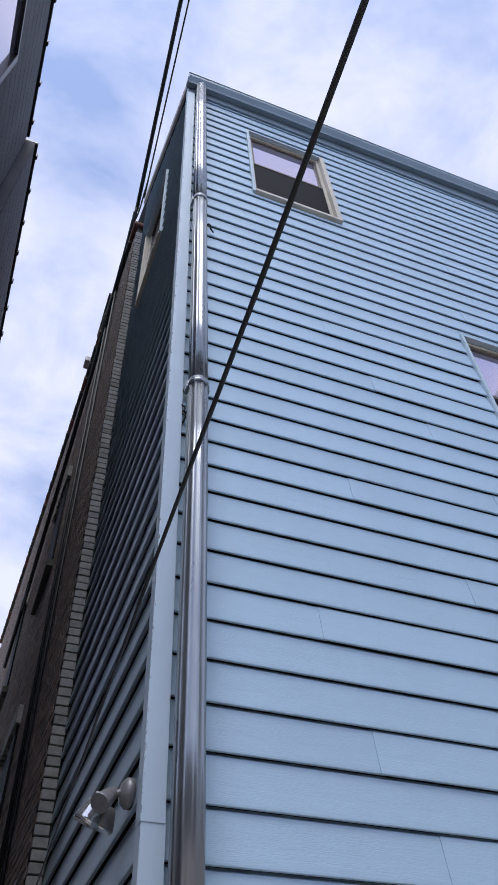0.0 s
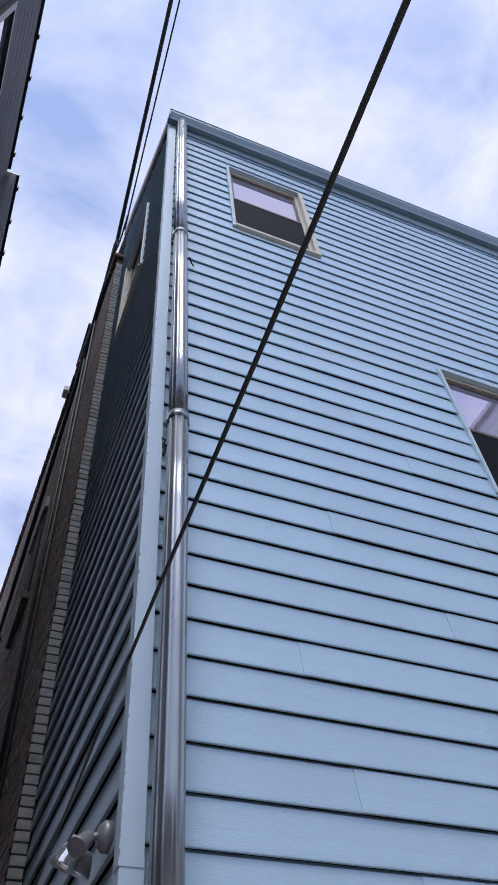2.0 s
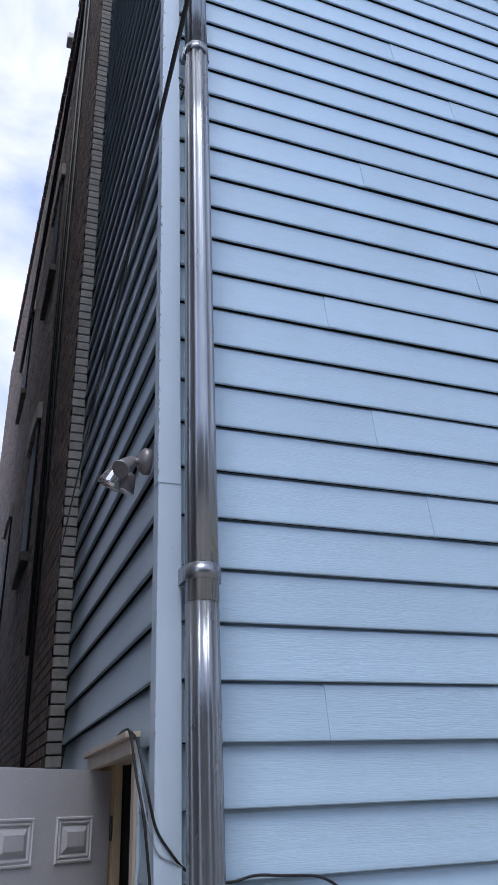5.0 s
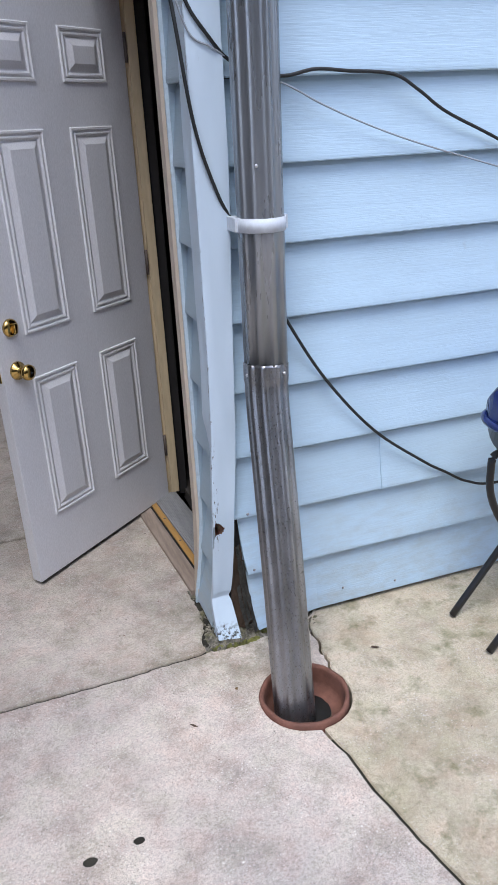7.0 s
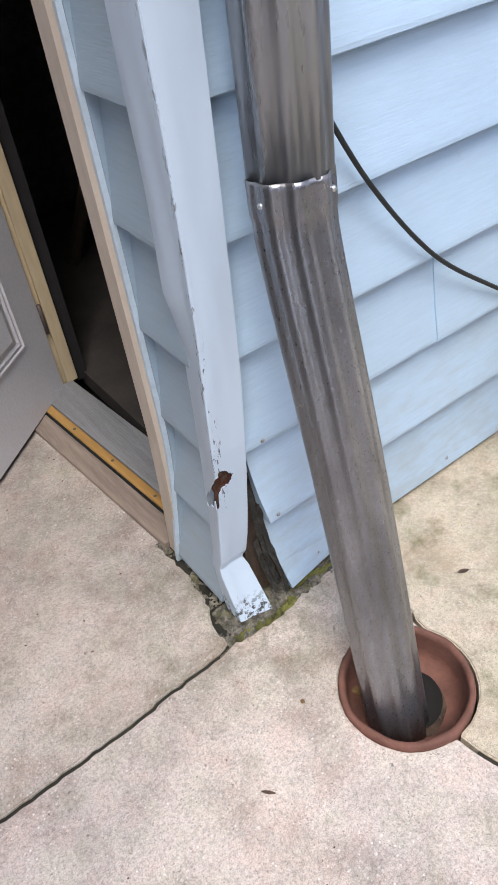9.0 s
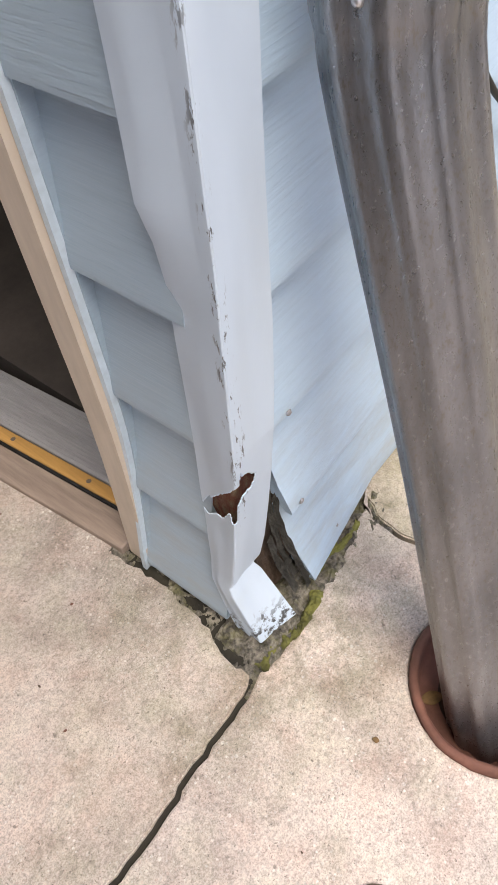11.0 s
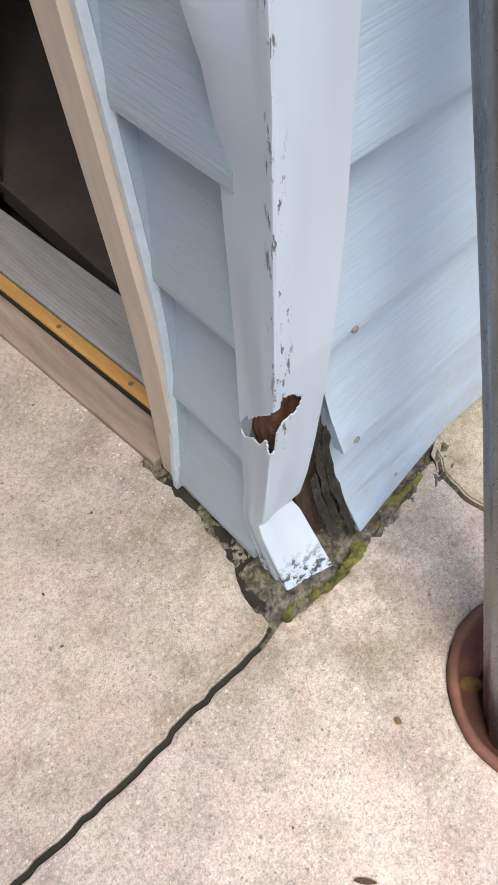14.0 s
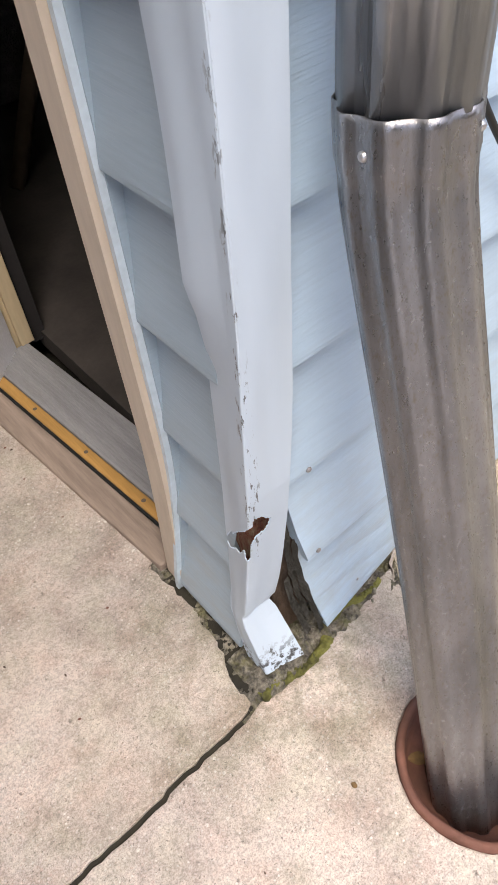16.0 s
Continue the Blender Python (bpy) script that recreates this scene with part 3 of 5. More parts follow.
seams = {2: 0.558, 6: 1.08, 10: 0.64, 14: 1.222, 16: 0.998, 19: 0.816, 21: 1.78, 24: 1.139, 25: 2.238, 28: 1.893, 30: 1.512, 33: 1.2, 17: 2.35, 13: 2.42}
rnd = random.Random(11)
k = 0
while k * C < WALL_TOP:
    z0, z1 = k * C, min((k + 1) * C, WALL_TOP)
    breaks = [0.045]
    s = seams.get(k, rnd.uniform(2.6, 4.5))
    while s < WALL_X - 0.3:
        breaks.append(s)
        s += rnd.uniform(2.4, 3.66)
    breaks.append(WALL_X)
    for i, (a0, a1) in enumerate(zip(breaks, breaks[1:])):
        for b0, b1, q0, q1 in spans(a0, a1, z0, z1, [(x0 + 0.012, x1 - 0.012, p0 + 0.012, p1 - 0.012) for x0, x1, p0, p1 in WINDOWS]):
            first = i == 0 and abs(b0 - 0.045) < 1e-6
            curl = {0: 0.034, 1: 0.010}.get(k) if first else None
            if first and k < 2:
                b0 = 0.068 if k else 0.086
            ob = part("siding_panel", course_bm(b0, b1 + (0.02 if b1 < WALL_X - 0.1 and b1 == a1 else 0), q0, q1, True, 0.0035 * (i % 2), curl), M["siding"], wall_front)
    k += 1


def j_edge(z):
    """The bent channel beside the door."""
    return 0.197 + 0.012 * max(0.0, 1 - z / 0.4)


def foot_flare(z):
    """How far the alley siding and its channel are bent out at a height."""
    return 0.036 * max(0.0, 1 - max(z, 0.0) / 0.35) ** 1.5


k = 0
while k * C < RAKE0 + RAKE * SIDE_Y:
    z0, z1 = k * C, (k + 1) * C
    y0, y1 = (0.062 if k == 1 else 0.040), SIDE_Y
    if z1 > RAKE0:
        y0 = max(0.04, (z1 - RAKE0) / RAKE)
    if z0 < DOOR_TOP:
        pieces = [(y0, j_edge(z0) + 0.004, z0, z1), (DOOR_Y1 + 0.05, y1, z0, z1)]
        if z1 > DOOR_TOP + 0.07:
            pieces.append((j_edge(z0), DOOR_Y1 + 0.05, DOOR_TOP + 0.06, z1))
    else:
        pieces = spans(y0, y1, z0, z1, [SIDE_WINDOW])
    for a0, a1, q0, q1 in pieces:
        if a1 - a0 > 0.02:
            part("siding_panel", course_bm(a0, a1, q0, q1, False), M["siding_shaded"], wall_side)
    k += 1

# gable of the alley wall above the eave
bm = bmesh.new()
vs = [bm.verts.new(p) for p in ((0.060, 0.0, 11.7), (0.060, SIDE_Y, 11.7), (0.060, SIDE_Y, RAKE0 + RAKE * SIDE_Y), (0.15, 0.0, 11.7), (0.15, SIDE_Y, 11.7), (0.15, SIDE_Y, RAKE0 + RAKE * SIDE_Y))]
for f in ((0, 1, 2), (5, 4, 3), (0, 3, 4, 1), (1, 4, 5, 2), (2, 5, 3, 0)):
    bm.faces.new([vs[i] for i in f])
part("gable", bm, M["dark_wall"], wall_side)
house_roof = thing("roof", "dark shingle roof with a tan rake board and grey-blue eave", "roof", kind="structure")


def sloped(x0, x1, y0, y1, low, thick):
    bm = bmesh.new()
    v = []
    for x in (x0, x1):
        for y in (y0, y1):
            z = RAKE0 + RAKE * y + low
            v += [bm.verts.new((x, y, z)), bm.verts.new((x, y, z + thick))]
    for f in ((0, 1, 3, 2), (4, 6, 7, 5), (0, 4, 5, 1), (2, 3, 7, 6), (0, 2, 6, 4), (1, 5, 7, 3)):
        bm.faces.new([v[i] for i in f])
    bmesh.ops.recalc_face_normals(bm, faces=bm.faces)
    return bm


part("roof_slab", sloped(0.0, WALL_X, -0.02, 3.4, 0.0, 0.1), M["roof"], house_roof)
part("rake_board", sloped(-0.035, -0.005, -0.05, SIDE_Y + 0.1, -0.13, 0.24), M["rake"], house_roof, "tan painted rake board")
part("eave_board", box(-0.02, WALL_X + 0.02, -0.022, 0.018, WALL_TOP - 0.02, 11.72), M["gutter"], house_roof)

# gutter along the eave
gutter = thing("gutter", "grey-blue metal gutter with a pale rolled lip along the eave", "gutter")
prof = [(-0.024, 11.54), (-0.090, 11.54), (-0.100, 11.575), (-0.140, 11.655), (-0.145, 11.715), (-0.135, 11.715), (-0.130, 11.66), (-0.092, 11.58), (-0.084, 11.55), (-0.03, 11.55), (-0.03, 11.715), (-0.024, 11.715)]
bm = bmesh.new()
fall = 0.018               # the gutter rises away from the downspout
ends = [[bm.verts.new((x, y, z + fall * x)) for y, z in prof] for x in (-0.05, WALL_X + 0.06)]
for i in range(len(prof)):
    j = (i + 1) % len(prof)
    bm.faces.new((ends[0][i], ends[0][j], ends[1][j], ends[1][i]))
bmesh.ops.recalc_face_normals(bm, faces=bm.faces)
part("trough", bm, M["gutter"], gutter)
for x in (-0.048, WALL_X + 0.06):
    part("end_cap", sheet([(x, -0.14), (x + 0.004, -0.14), (x + 0.004, -0.024), (x, -0.024)], 11.545 + fall * x, 11.715 + fall * x), M["gutter"], gutter)
part("lip", tube([(-0.05, -0.145, 11.72), (WALL_X + 0.06, -0.145, 11.72 + fall * WALL_X)], 0.009, 8), M["gutter_lip"], gutter, "pale rolled lip")


# ---------------------------------------------------------------- windows
def frame_ring(a0, a1, z0, z1, w, d0, d1, front, bev=0.002):
    bm = bmesh.new()
    for b0, b1, q0, q1 in ((a0, a0 + w, z0, z1), (a1 - w, a1, z0, z1), (a0 + w, a1 - w, z0, z0 + w), (a0 + w, a1 - w, z1 - w, z1)):
        box(*((b0, b1, d0, d1) if front else (d0, d1, b0, b1)), q0, q1, bev, bm)
    return bm


def slot(a0, a1, d0, d1, z0, z1, front, bev=0.0):
    return box(*((a0, a1, d0, d1) if front else (d0, d1, a0, a1)), z0, z1, bev)


def window(name, a0, a1, z0, z1, front):
    w = thing(name, "double-hung window with cream trim, shiny upper pane and dark insect screen below", "window", "house windows", "structure")
    mid = (z0 + z1) / 2
    for b0, b1, q0, q1 in ((a0, a0 + 0.03, z0, z1), (a0 + 0.03, a1, z1 - 0.02, z1)):
        part("window_channel", slot(b0, b1, -0.022, 0.03, q0, q1, front, 0.003), M["window_blue"], w)
    part("window_sill", slot(a0 + 0.03, a1, -0.030, 0.05, z0, z0 + 0.045, front, 0.004), M["window_trim"], w)
    part("window_side", slot(a1 - 0.055, a1, -0.024, 0.05, z0 + 0.045, z1 - 0.02, front, 0.003), M["window_trim"], w, "cream side casing")
    part("window_frame", frame_ring(a0 + 0.03, a1 - 0.055, z0 + 0.045, z1 - 0.02, 0.035, 0.03, 0.10, front), M["window_trim"], w)
    i0, i1 = a0 + 0.065, a1 - 0.09
    up = part("upper_sash", frame_ring(i0, i1, mid - 0.02, z1 - 0.055, 0.028, 0.05, 0.075, front), M["sash"], w)
    part("pane", slot(i0 + 0.02, i1 - 0.02, 0.060, 0.066, mid, z1 - 0.075, front), M["glass"], up, "shiny pane that mirrors the sky")
    lo = part("lower_sash", frame_ring(i0, i1, z0 + 0.08, mid + 0.02, 0.032, 0.072, 0.098, front), M["sash"], w)
    part("pane", slot(i0 + 0.02, i1 - 0.02, 0.084, 0.090, z0 + 0.1, mid, front), M["glass"], lo)
    part("screen", slot(i0 - 0.002, i1 + 0.002, 0.040, 0.046, z0 + 0.08, mid + 0.03, front), M["screen"], w, "dark insect screen")
    part("screen_bar", slot(i0, i1, 0.034, 0.052, mid + 0.01, mid + 0.045, front, 0.003), M["sash"], w)
    # a near-black slab closes the opening in place of an unlit room
    part("cover", slot(i0, i1, 0.12, 0.16, z0 + 0.06, z1 - 0.06, front), M["dark_wall"], w, "dark backing slab for the unlit room behind the panes")
    return w


for i, (x0, x1, z0, z1) in enumerate(WINDOWS):
    window("window_%d" % (i + 1), x0, x1, z0, z1, True)
window("window_4", *SIDE_WINDOW, False)


# ---------------------------------------------------------------- corner trim, torn at its foot
def post_shape(z):
    """Corner place, front width, alley width of the trim at a height."""
    rows = [(-0.020, -0.031, -0.028, 0.072, 0.046), (0.05, -0.033, -0.004, 0.068, 0.048), (0.10, -0.034, 0.013, 0.064, 0.048), (0.122, -0.031, 0.022, 0.054, 0.042),
            (0.145, -0.030, 0.013, 0.060, 0.050), (0.20, -0.029, 0.005, 0.064, 0.060), (0.28, -0.026, -0.004, 0.066, 0.070), (0.38, -0.022, -0.014, 0.067, 0.078),
            (0.45, -0.020, -0.019, 0.067, 0.082), (0.60, -0.012, -0.019, 0.072, 0.081), (0.712, -0.005, -0.018, 0.072, 0.072), (0.73, -0.005, -0.018, 0.072, 0.080),
            (0.95, 0.0, -0.018, 0.073, 0.080), (1.4, 0.0, -0.018, 0.088, 0.082), (2.945, 0.0, -0.018, 0.088, 0.066), (11.6, -0.02, -0.018, 0.088, 0.066)]
    for r0, r1 in zip(rows, rows[1:]):
        if z <= r1[0]:
            t = max(0, (z - r0[0]) / (r1[0] - r0[0]))
            return [p + (q - p) * t for p, q in zip(r0[1:], r1[1:])]
    return list(rows[-1][1:])


def in_hole(s, z):
    """The rusted-through tear: s is the way from the corner, minus on the alley side."""
    s += 0.0022 * noise.noise((s * 150, z * 150, 3.0))
    z = z - 0.361 + 0.003 * noise.noise((s * 170, z * 170, 8.0))
    ring = [(-0.070, -0.078), (-0.057, -0.046), (-0.050, -0.044), (-0.028, -0.005), (0.0, 0.038), (0.006, 0.041), (0.008, 0.061), (0.012, 0.052), (0.020, 0.049), (0.038, 0.028), (0.030, 0.012),
            (0.013, 0.008), (0.005, -0.004), (0.003, -0.039), (-0.004, -0.046), (-0.010, -0.030), (-0.026, -0.066), (-0.040, -0.072), (-0.058, -0.096), (-0.070, -0.094)]
    inside = False
    for (s0, z0), (s1, z1) in zip(ring, ring[1:] + ring[:1]):
        if (z0 > z) != (z1 > z) and s < s0 + (s1 - s0) * (z - z0) / (z1 - z0):
            inside = not inside
    return inside


def post_mesh(z_list, swell=0.0):
    bm = bmesh.new()
    cols = [-1 + i / 34 for i in range(34)] + [-0.012, 0.0, 0.012] + [(i + 1) / 34 for i in range(34)]
    rows = []
    for z in z_list:
        cx, cy, wf, ws = post_shape(z)
        cx, cy = cx - swell, cy - swell
        row = []
        for u in cols:
            wob = 0.0035 * noise.noise((u * 2.0, z * 5.0, 1.7)) * (1.0 if z < 2 else 0.4)
            if u < 0:
                slant = 0.020 * min(1.0, max(0.0, (0.73 - z) / 0.1)) * min(1.0, z / 0.25 if z > 0 else 0.0)
                row.append((bm.verts.new((cx - slant * u + wob * min(1, -4 * u), cy - u * ws, z)), u * ws, z))
            elif u == 0:
                row.append((bm.verts.new((cx + 0.0006, cy + 0.0006, z)), 0, z))
            else:
                lean = 0.02 * max(0, 0.09 - z) / 0.09 * u
                row.append((bm.verts.new((cx + u * wf, cy + wob * 0.8 * min(1, 4 * u) - lean * 0.6, z)), u * wf, z))
        rows.append(row)
    for r0, r1 in zip(rows, rows[1:]):
        for k in range(len(cols) - 1):
            q = (r0[k], r0[k + 1], r1[k + 1], r1[k])
            s, z = sum(v[1] for v in q) / 4, sum(v[2] for v in q) / 4
            if not in_hole(s, z):
                bm.faces.new([v[0] for v in q])
    loose = [v for v in bm.verts if not v.link_faces]
    bmesh.ops.delete(bm, geom=loose, context="VERTS")
    bmesh.ops.recalc_face_normals(bm, faces=bm.faces)
    return bm


corner_post = thing("corner_trim", "pale blue metal corner trim, dented, rusted through and bent at its foot", "corner trim")
lower = [-0.012 + 0.006 * i for i in range(45)] + [0.258 + 0.0022 * i for i in range(90)] + [0.46 + 0.02 * i for i in range(26)] + [0.98 + 0.05 * i for i in range(41)]
for nm, zz, sw in (("lower_length", lower, 0.0), ("middle_length", [2.945 + 0.2 * i for i in range(16)], 0.003), ("upper_length", [5.84 + 0.2 * i for i in range(30)], 0.0015)):
    ob = part(nm, post_mesh(zz, sw), M["trim"], corner_post, "scratched and torn lowest length" if nm == "lower_length" else "")
    md = ob.modifiers.new("thickness", "SOLIDIFY")
    md.thickness, md.offset = 0.0016, 1.0
core = thing("corner_stud", "rotten rust-brown timber stud inside the torn corner", "stud")
bm = box(0.000, 0.040, 0.012, 0.046, 0.21, 0.50, 0.004)
box(0.008, 0.034, 0.030, 0.072, 0.19, 0.335, 0.004, bm)
bmesh.ops.subdivide_edges(bm, edges=bm.edges, cuts=5, use_grid_fill=True)
for v in bm.verts:
    v.co += 0.006 * noise.noise_vector(v.co * 45)
part("rusty_core", bm, M["rust"], core)
bm = box(0.035, 0.115, 0.026, 0.062, -0.02, 0.29, 0.004)
bmesh.ops.subdivide_edges(bm, edges=bm.edges, cuts=7, use_grid_fill=True)
for v in bm.verts:
    v.co += 0.010 * noise.noise_vector(v.co * 40)
part("rotten_board", bm, M["rot"], core, "dark rotten board behind the gap")


def rubble(x0, x1, y0, y1, step, seed, rise):
    """A crumbled, uneven bed between the broken slab and the wall."""
    bm = bmesh.new()
    nx, ny = int((x1 - x0) / step), int((y1 - y0) / step)
    rows = []
    for i in range(nx + 1):
        row = []
        for k in range(ny + 1):
            x, y = x0 + (x1 - x0) * i / nx, y0 + (y1 - y0) * k / ny
            p = Vector((x, y, seed))
            h = 0.014 * noise.noise(p * 34) + 0.010 * abs(noise.noise(p * 75)) + 0.005 * noise.noise(p * 160)
            z = ZG - 0.006 + rise(x, y) + h
            if y < -0.056 or x < -0.072:
                z = min(z, ZG - 0.004)
            row.append(bm.verts.new((x + 0.003 * noise.noise(p * 90), y + 0.003 * noise.noise(p * 85), z)))
        rows.append(row)
    for a, b in zip(rows, rows[1:]):
        for k in range(ny):
            bm.faces.new((a[k], b[k], b[k + 1], a[k + 1]))
    rim = [v for v in bm.verts if v.is_boundary]
    for v in rim:
        v.co.z = -0.13
    return bm


def near_corner(x, y):
    return 0.022 * max(0.0, 1 - math.hypot(x - 0.005, y + 0.012) / 0.075) - 0.05 * max(0.0, x - 0.25)


tagged(part("mortar", rubble(-0.115, 0.33, -0.085, 0.05, 0.0035, 1.0, near_corner), M["rubble"]), "crumbled dark mortar and moss at the foot of the corner", "mortar", kind="stuff")
tagged(part("mortar", rubble(-0.115, 0.03, 0.052, 0.30, 0.0035, 4.0, lambda x, y: -0.004), M["rubble"]), "dirt and crumbled mortar under the alley siding", "mortar", kind="stuff")


def moss_strip(a0, a1, y0, width, height, seed):
    """A ragged low cushion of moss that follows the foot of the corner."""
    bm = bmesh.new()
    na, nw = 110, 26
    rows = []
    for i in range(na + 1):
        a = a0 + (a1 - a0) * i / na
        row = []
        for k in range(nw + 1):
            w = k / nw * 2 - 1
            y = y0 + 0.006 * math.sin(a * 42 + seed) + w * width * (0.7 + 0.5 * noise.noise(Vector((a * 40, seed, 2))))
            x = a + 0.004 * noise.noise(Vector((a * 90, y * 90, seed)))
            lumpy = 0.55 + 0.75 * noise.noise(Vector((x * 75, y * 75, seed))) + 0.5 * noise.noise(Vector((x * 190, y * 190, seed))) + 0.2 * noise.noise(Vector((x * 420, y * 420, seed)))
            h = height * (1 - w * w) * max(0.0, lumpy) * min(1.0, 6 * i / na, 6 * (na - i) / na)
            row.append(bm.verts.new((x, y, ZG - 0.0025 + h)))
        rows.append(row)
    for r0, r1 in zip(rows, rows[1:]):
        for k in range(nw):
            bm.faces.new((r0[k], r1[k], r1[k + 1], r0[k + 1])).smooth = True
    low = {v: bm.verts.new(v.co - Vector((0, 0, 0.004))) for e in bm.edges if e.is_boundary for v in e.verts}
    for e in [e for e in bm.edges if e.is_boundary and e.verts[0] in low and e.verts[1] in low]:
        p, q = e.verts
        bm.faces.new((p, q, low[q], low[p]))
    bmesh.ops.recalc_face_normals(bm, faces=bm.faces)
    return bm


tagged(part("moss", moss_strip(-0.062, 0.105, -0.050, 0.015, 0.016, 3.0), M["moss"]), "ragged green moss along the foot of the corner", "moss", kind="stuff")
tagged(part("moss", moss_strip(0.10, 0.25, -0.022, 0.010, 0.010, 8.0), M["moss"]), "thin green moss under the siding", "moss", kind="stuff")


def peel(points, width, seed):
    """A torn, crumpled strip of building paper."""
    bm, rows = bmesh.new(), []
    pts = spline(points, 6)
    for i, p in enumerate(pts):
        w = width * (0.5 + 0.7 * abs(noise.noise(Vector((i * 0.7, seed, 0)))))
        rows.append([bm.verts.new(p + Vector((q * w, 0.006 * noise.noise(Vector((i * 0.5, q * 2, seed))), 0.004 * q)))for q in (-1, -0.4, 0.3, 1)])
    for a, b in zip(rows, rows[1:]):
        for k in range(3):
            bm.faces.new((a[k], a[k + 1], b[k + 1], b[k])).smooth = True
    bmesh.ops.solidify(bm, geom=list(bm.faces), thickness=0.0012)
    return bm


for k, pts in enumerate(([(0.060, 0.012, 0.30), (0.066, 0.014, 0.20), (0.072, 0.004, 0.10), (0.082, -0.010, 0.02)], [(0.076, 0.014, 0.24), (0.080, 0.006, 0.14), (0.092, -0.016, 0.04), (0.094, -0.030, -0.012)],
                         [(0.056, 0.014, 0.15), (0.060, 0.002, 0.08), (0.070, -0.022, 0.0)])):
    tagged(part("torn_paper", peel(pts, 0.009, 3.0 + k), M["mortar"]), "torn grey building paper hanging in the open corner", "paper", "torn paper")


def screw(name, p, axis, r=0.0045, label="zinc screw head in the siding"):
    prof = [(r, 0.0), (r, 0.0012), (r * 0.7, 0.0028), (0.0006, 0.0034)]
    bm = lathe([(a, -h) for a, h in prof], p, axis, 12)
    return tagged(part(name, bm, M["steel"]), label, "screw", "screws")


for p in ((0.094, -0.006, 0.415), (0.104, -0.012, 0.214), (0.196, -0.012, 0.022), (0.62, -0.003, 0.03), (0.42, -0.003, 0.055)):
    screw("screw", p, "y").data.materials[0] = M["flood"]


# ---------------------------------------------------------------- downspout and its drain
def fluted(points, radius, bm=None, sides=90, flutes=9, depth=0.045, turn=0.35):
    """A fluted metal pipe along points, open inside at its ends."""
    bm = bm or bmesh.new()
    pts = [Vector(p) for p in points]
    rings = []
    for i, p in enumerate(pts):
        d = (pts[min(i + 1, len(pts) - 1)] - pts[max(i - 1, 0)]).normalized()
        a = Vector((1, 0, 0)) - d * d.x
        a.normalize()
        b = d.cross(a)
        r = radius[i] if isinstance(radius, (list, tuple)) else radius
        ring = []
        for k in range(sides):
            t = 2 * math.pi * k / sides
            w = r * (1 + depth * math.tanh(2.4 * math.cos(flutes * t + turn)))
            ring.append(bm.verts.new(p + w * (math.cos(t) * a + math.sin(t) * b)))
        rings.append(ring)
    for r0, r1 in zip(rings, rings[1:]):
        for k in range(sides):
            bm.faces.new((r0[k], r0[(k + 1) % sides], r1[(k + 1) % sides], r1[k])).smooth = True
    bmesh.ops.recalc_face_normals(bm, faces=bm.faces)
    return bm


def pipe_x(z):
    if z < 2.5:
        return 0.147
    return 0.147 + 0.010 * (z - 2.5) / 2.9 if z < 5.4 else 0.157 - 0.030 * (z - 5.4) / 6.1


PIPE_Y, PIPE_R = -0.080, 0.059
downspout = thing("downspout", "dark grey fluted metal downspout running down the corner into a drain", "downspout")
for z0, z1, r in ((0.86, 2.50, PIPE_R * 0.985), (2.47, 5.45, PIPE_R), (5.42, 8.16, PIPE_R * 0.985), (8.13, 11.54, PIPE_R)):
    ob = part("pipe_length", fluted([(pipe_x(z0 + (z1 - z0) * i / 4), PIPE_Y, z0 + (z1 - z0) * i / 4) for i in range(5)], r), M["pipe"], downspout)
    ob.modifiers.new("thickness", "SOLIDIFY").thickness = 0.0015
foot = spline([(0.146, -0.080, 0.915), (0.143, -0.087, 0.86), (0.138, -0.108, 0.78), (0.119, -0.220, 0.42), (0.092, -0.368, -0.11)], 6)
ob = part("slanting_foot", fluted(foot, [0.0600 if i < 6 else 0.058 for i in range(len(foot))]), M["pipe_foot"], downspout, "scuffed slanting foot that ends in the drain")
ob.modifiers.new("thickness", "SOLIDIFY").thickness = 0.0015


def ring_band(z, h, r, material, name, label=""):
    bm = bmesh.new()
    x = pipe_x(z)
    n = 36
    rows = []
    for k in range(n):
        t = 2 * math.pi * k / n
        rows.append([bm.verts.new((x + q * math.cos(t), PIPE_Y + q * math.sin(t), z + s)) for q, s in ((r, -h), (r, h), (r - 0.003, h), (r - 0.003, -h))])
    for k in range(n):
        a, b = rows[k], rows[(k + 1) % n]
        for i in range(4):
            bm.faces.new((a[i], a[(i + 1) % 4], b[(i + 1) % 4], b[i])).smooth = i in (0, 2)
    bmesh.ops.recalc_face_normals(bm, faces=bm.faces)
    ob = part(name, bm, material, downspout, label)
    for sx in (-1, 1):
        part("strap_tab", box(x + sx * (r - 0.004) - 0.012, x + sx * (r - 0.004) + 0.012, PIPE_Y - 0.004, PIPE_Y + 0.062, z - h, z + h, 0.001), material, downspout)
    return ob


ring_band(1.281, 0.017, PIPE_R * 1.075, M["band"], "clamp_band", "pale painted metal clamp band")
for z in (2.575, 5.43, 8.14):
    ring_band(z, 0.030, PIPE_R * 1.08, M["pipe"], "strap")
for p in ((0.088, -0.088, 0.888), (0.179, -0.130, 0.893), (0.103, -0.107, 1.272), (0.103, -0.107, 1.290), (0.12, -0.135, 1.42), (0.128, -0.128, 0.62)):
    bm = bmesh.new()
    bmesh.ops.create_icosphere(bm, subdivisions=2, radius=0.005, matrix=Matrix.Translation(p))
    part("rivet", smooth(bm), M["steel"], downspout)

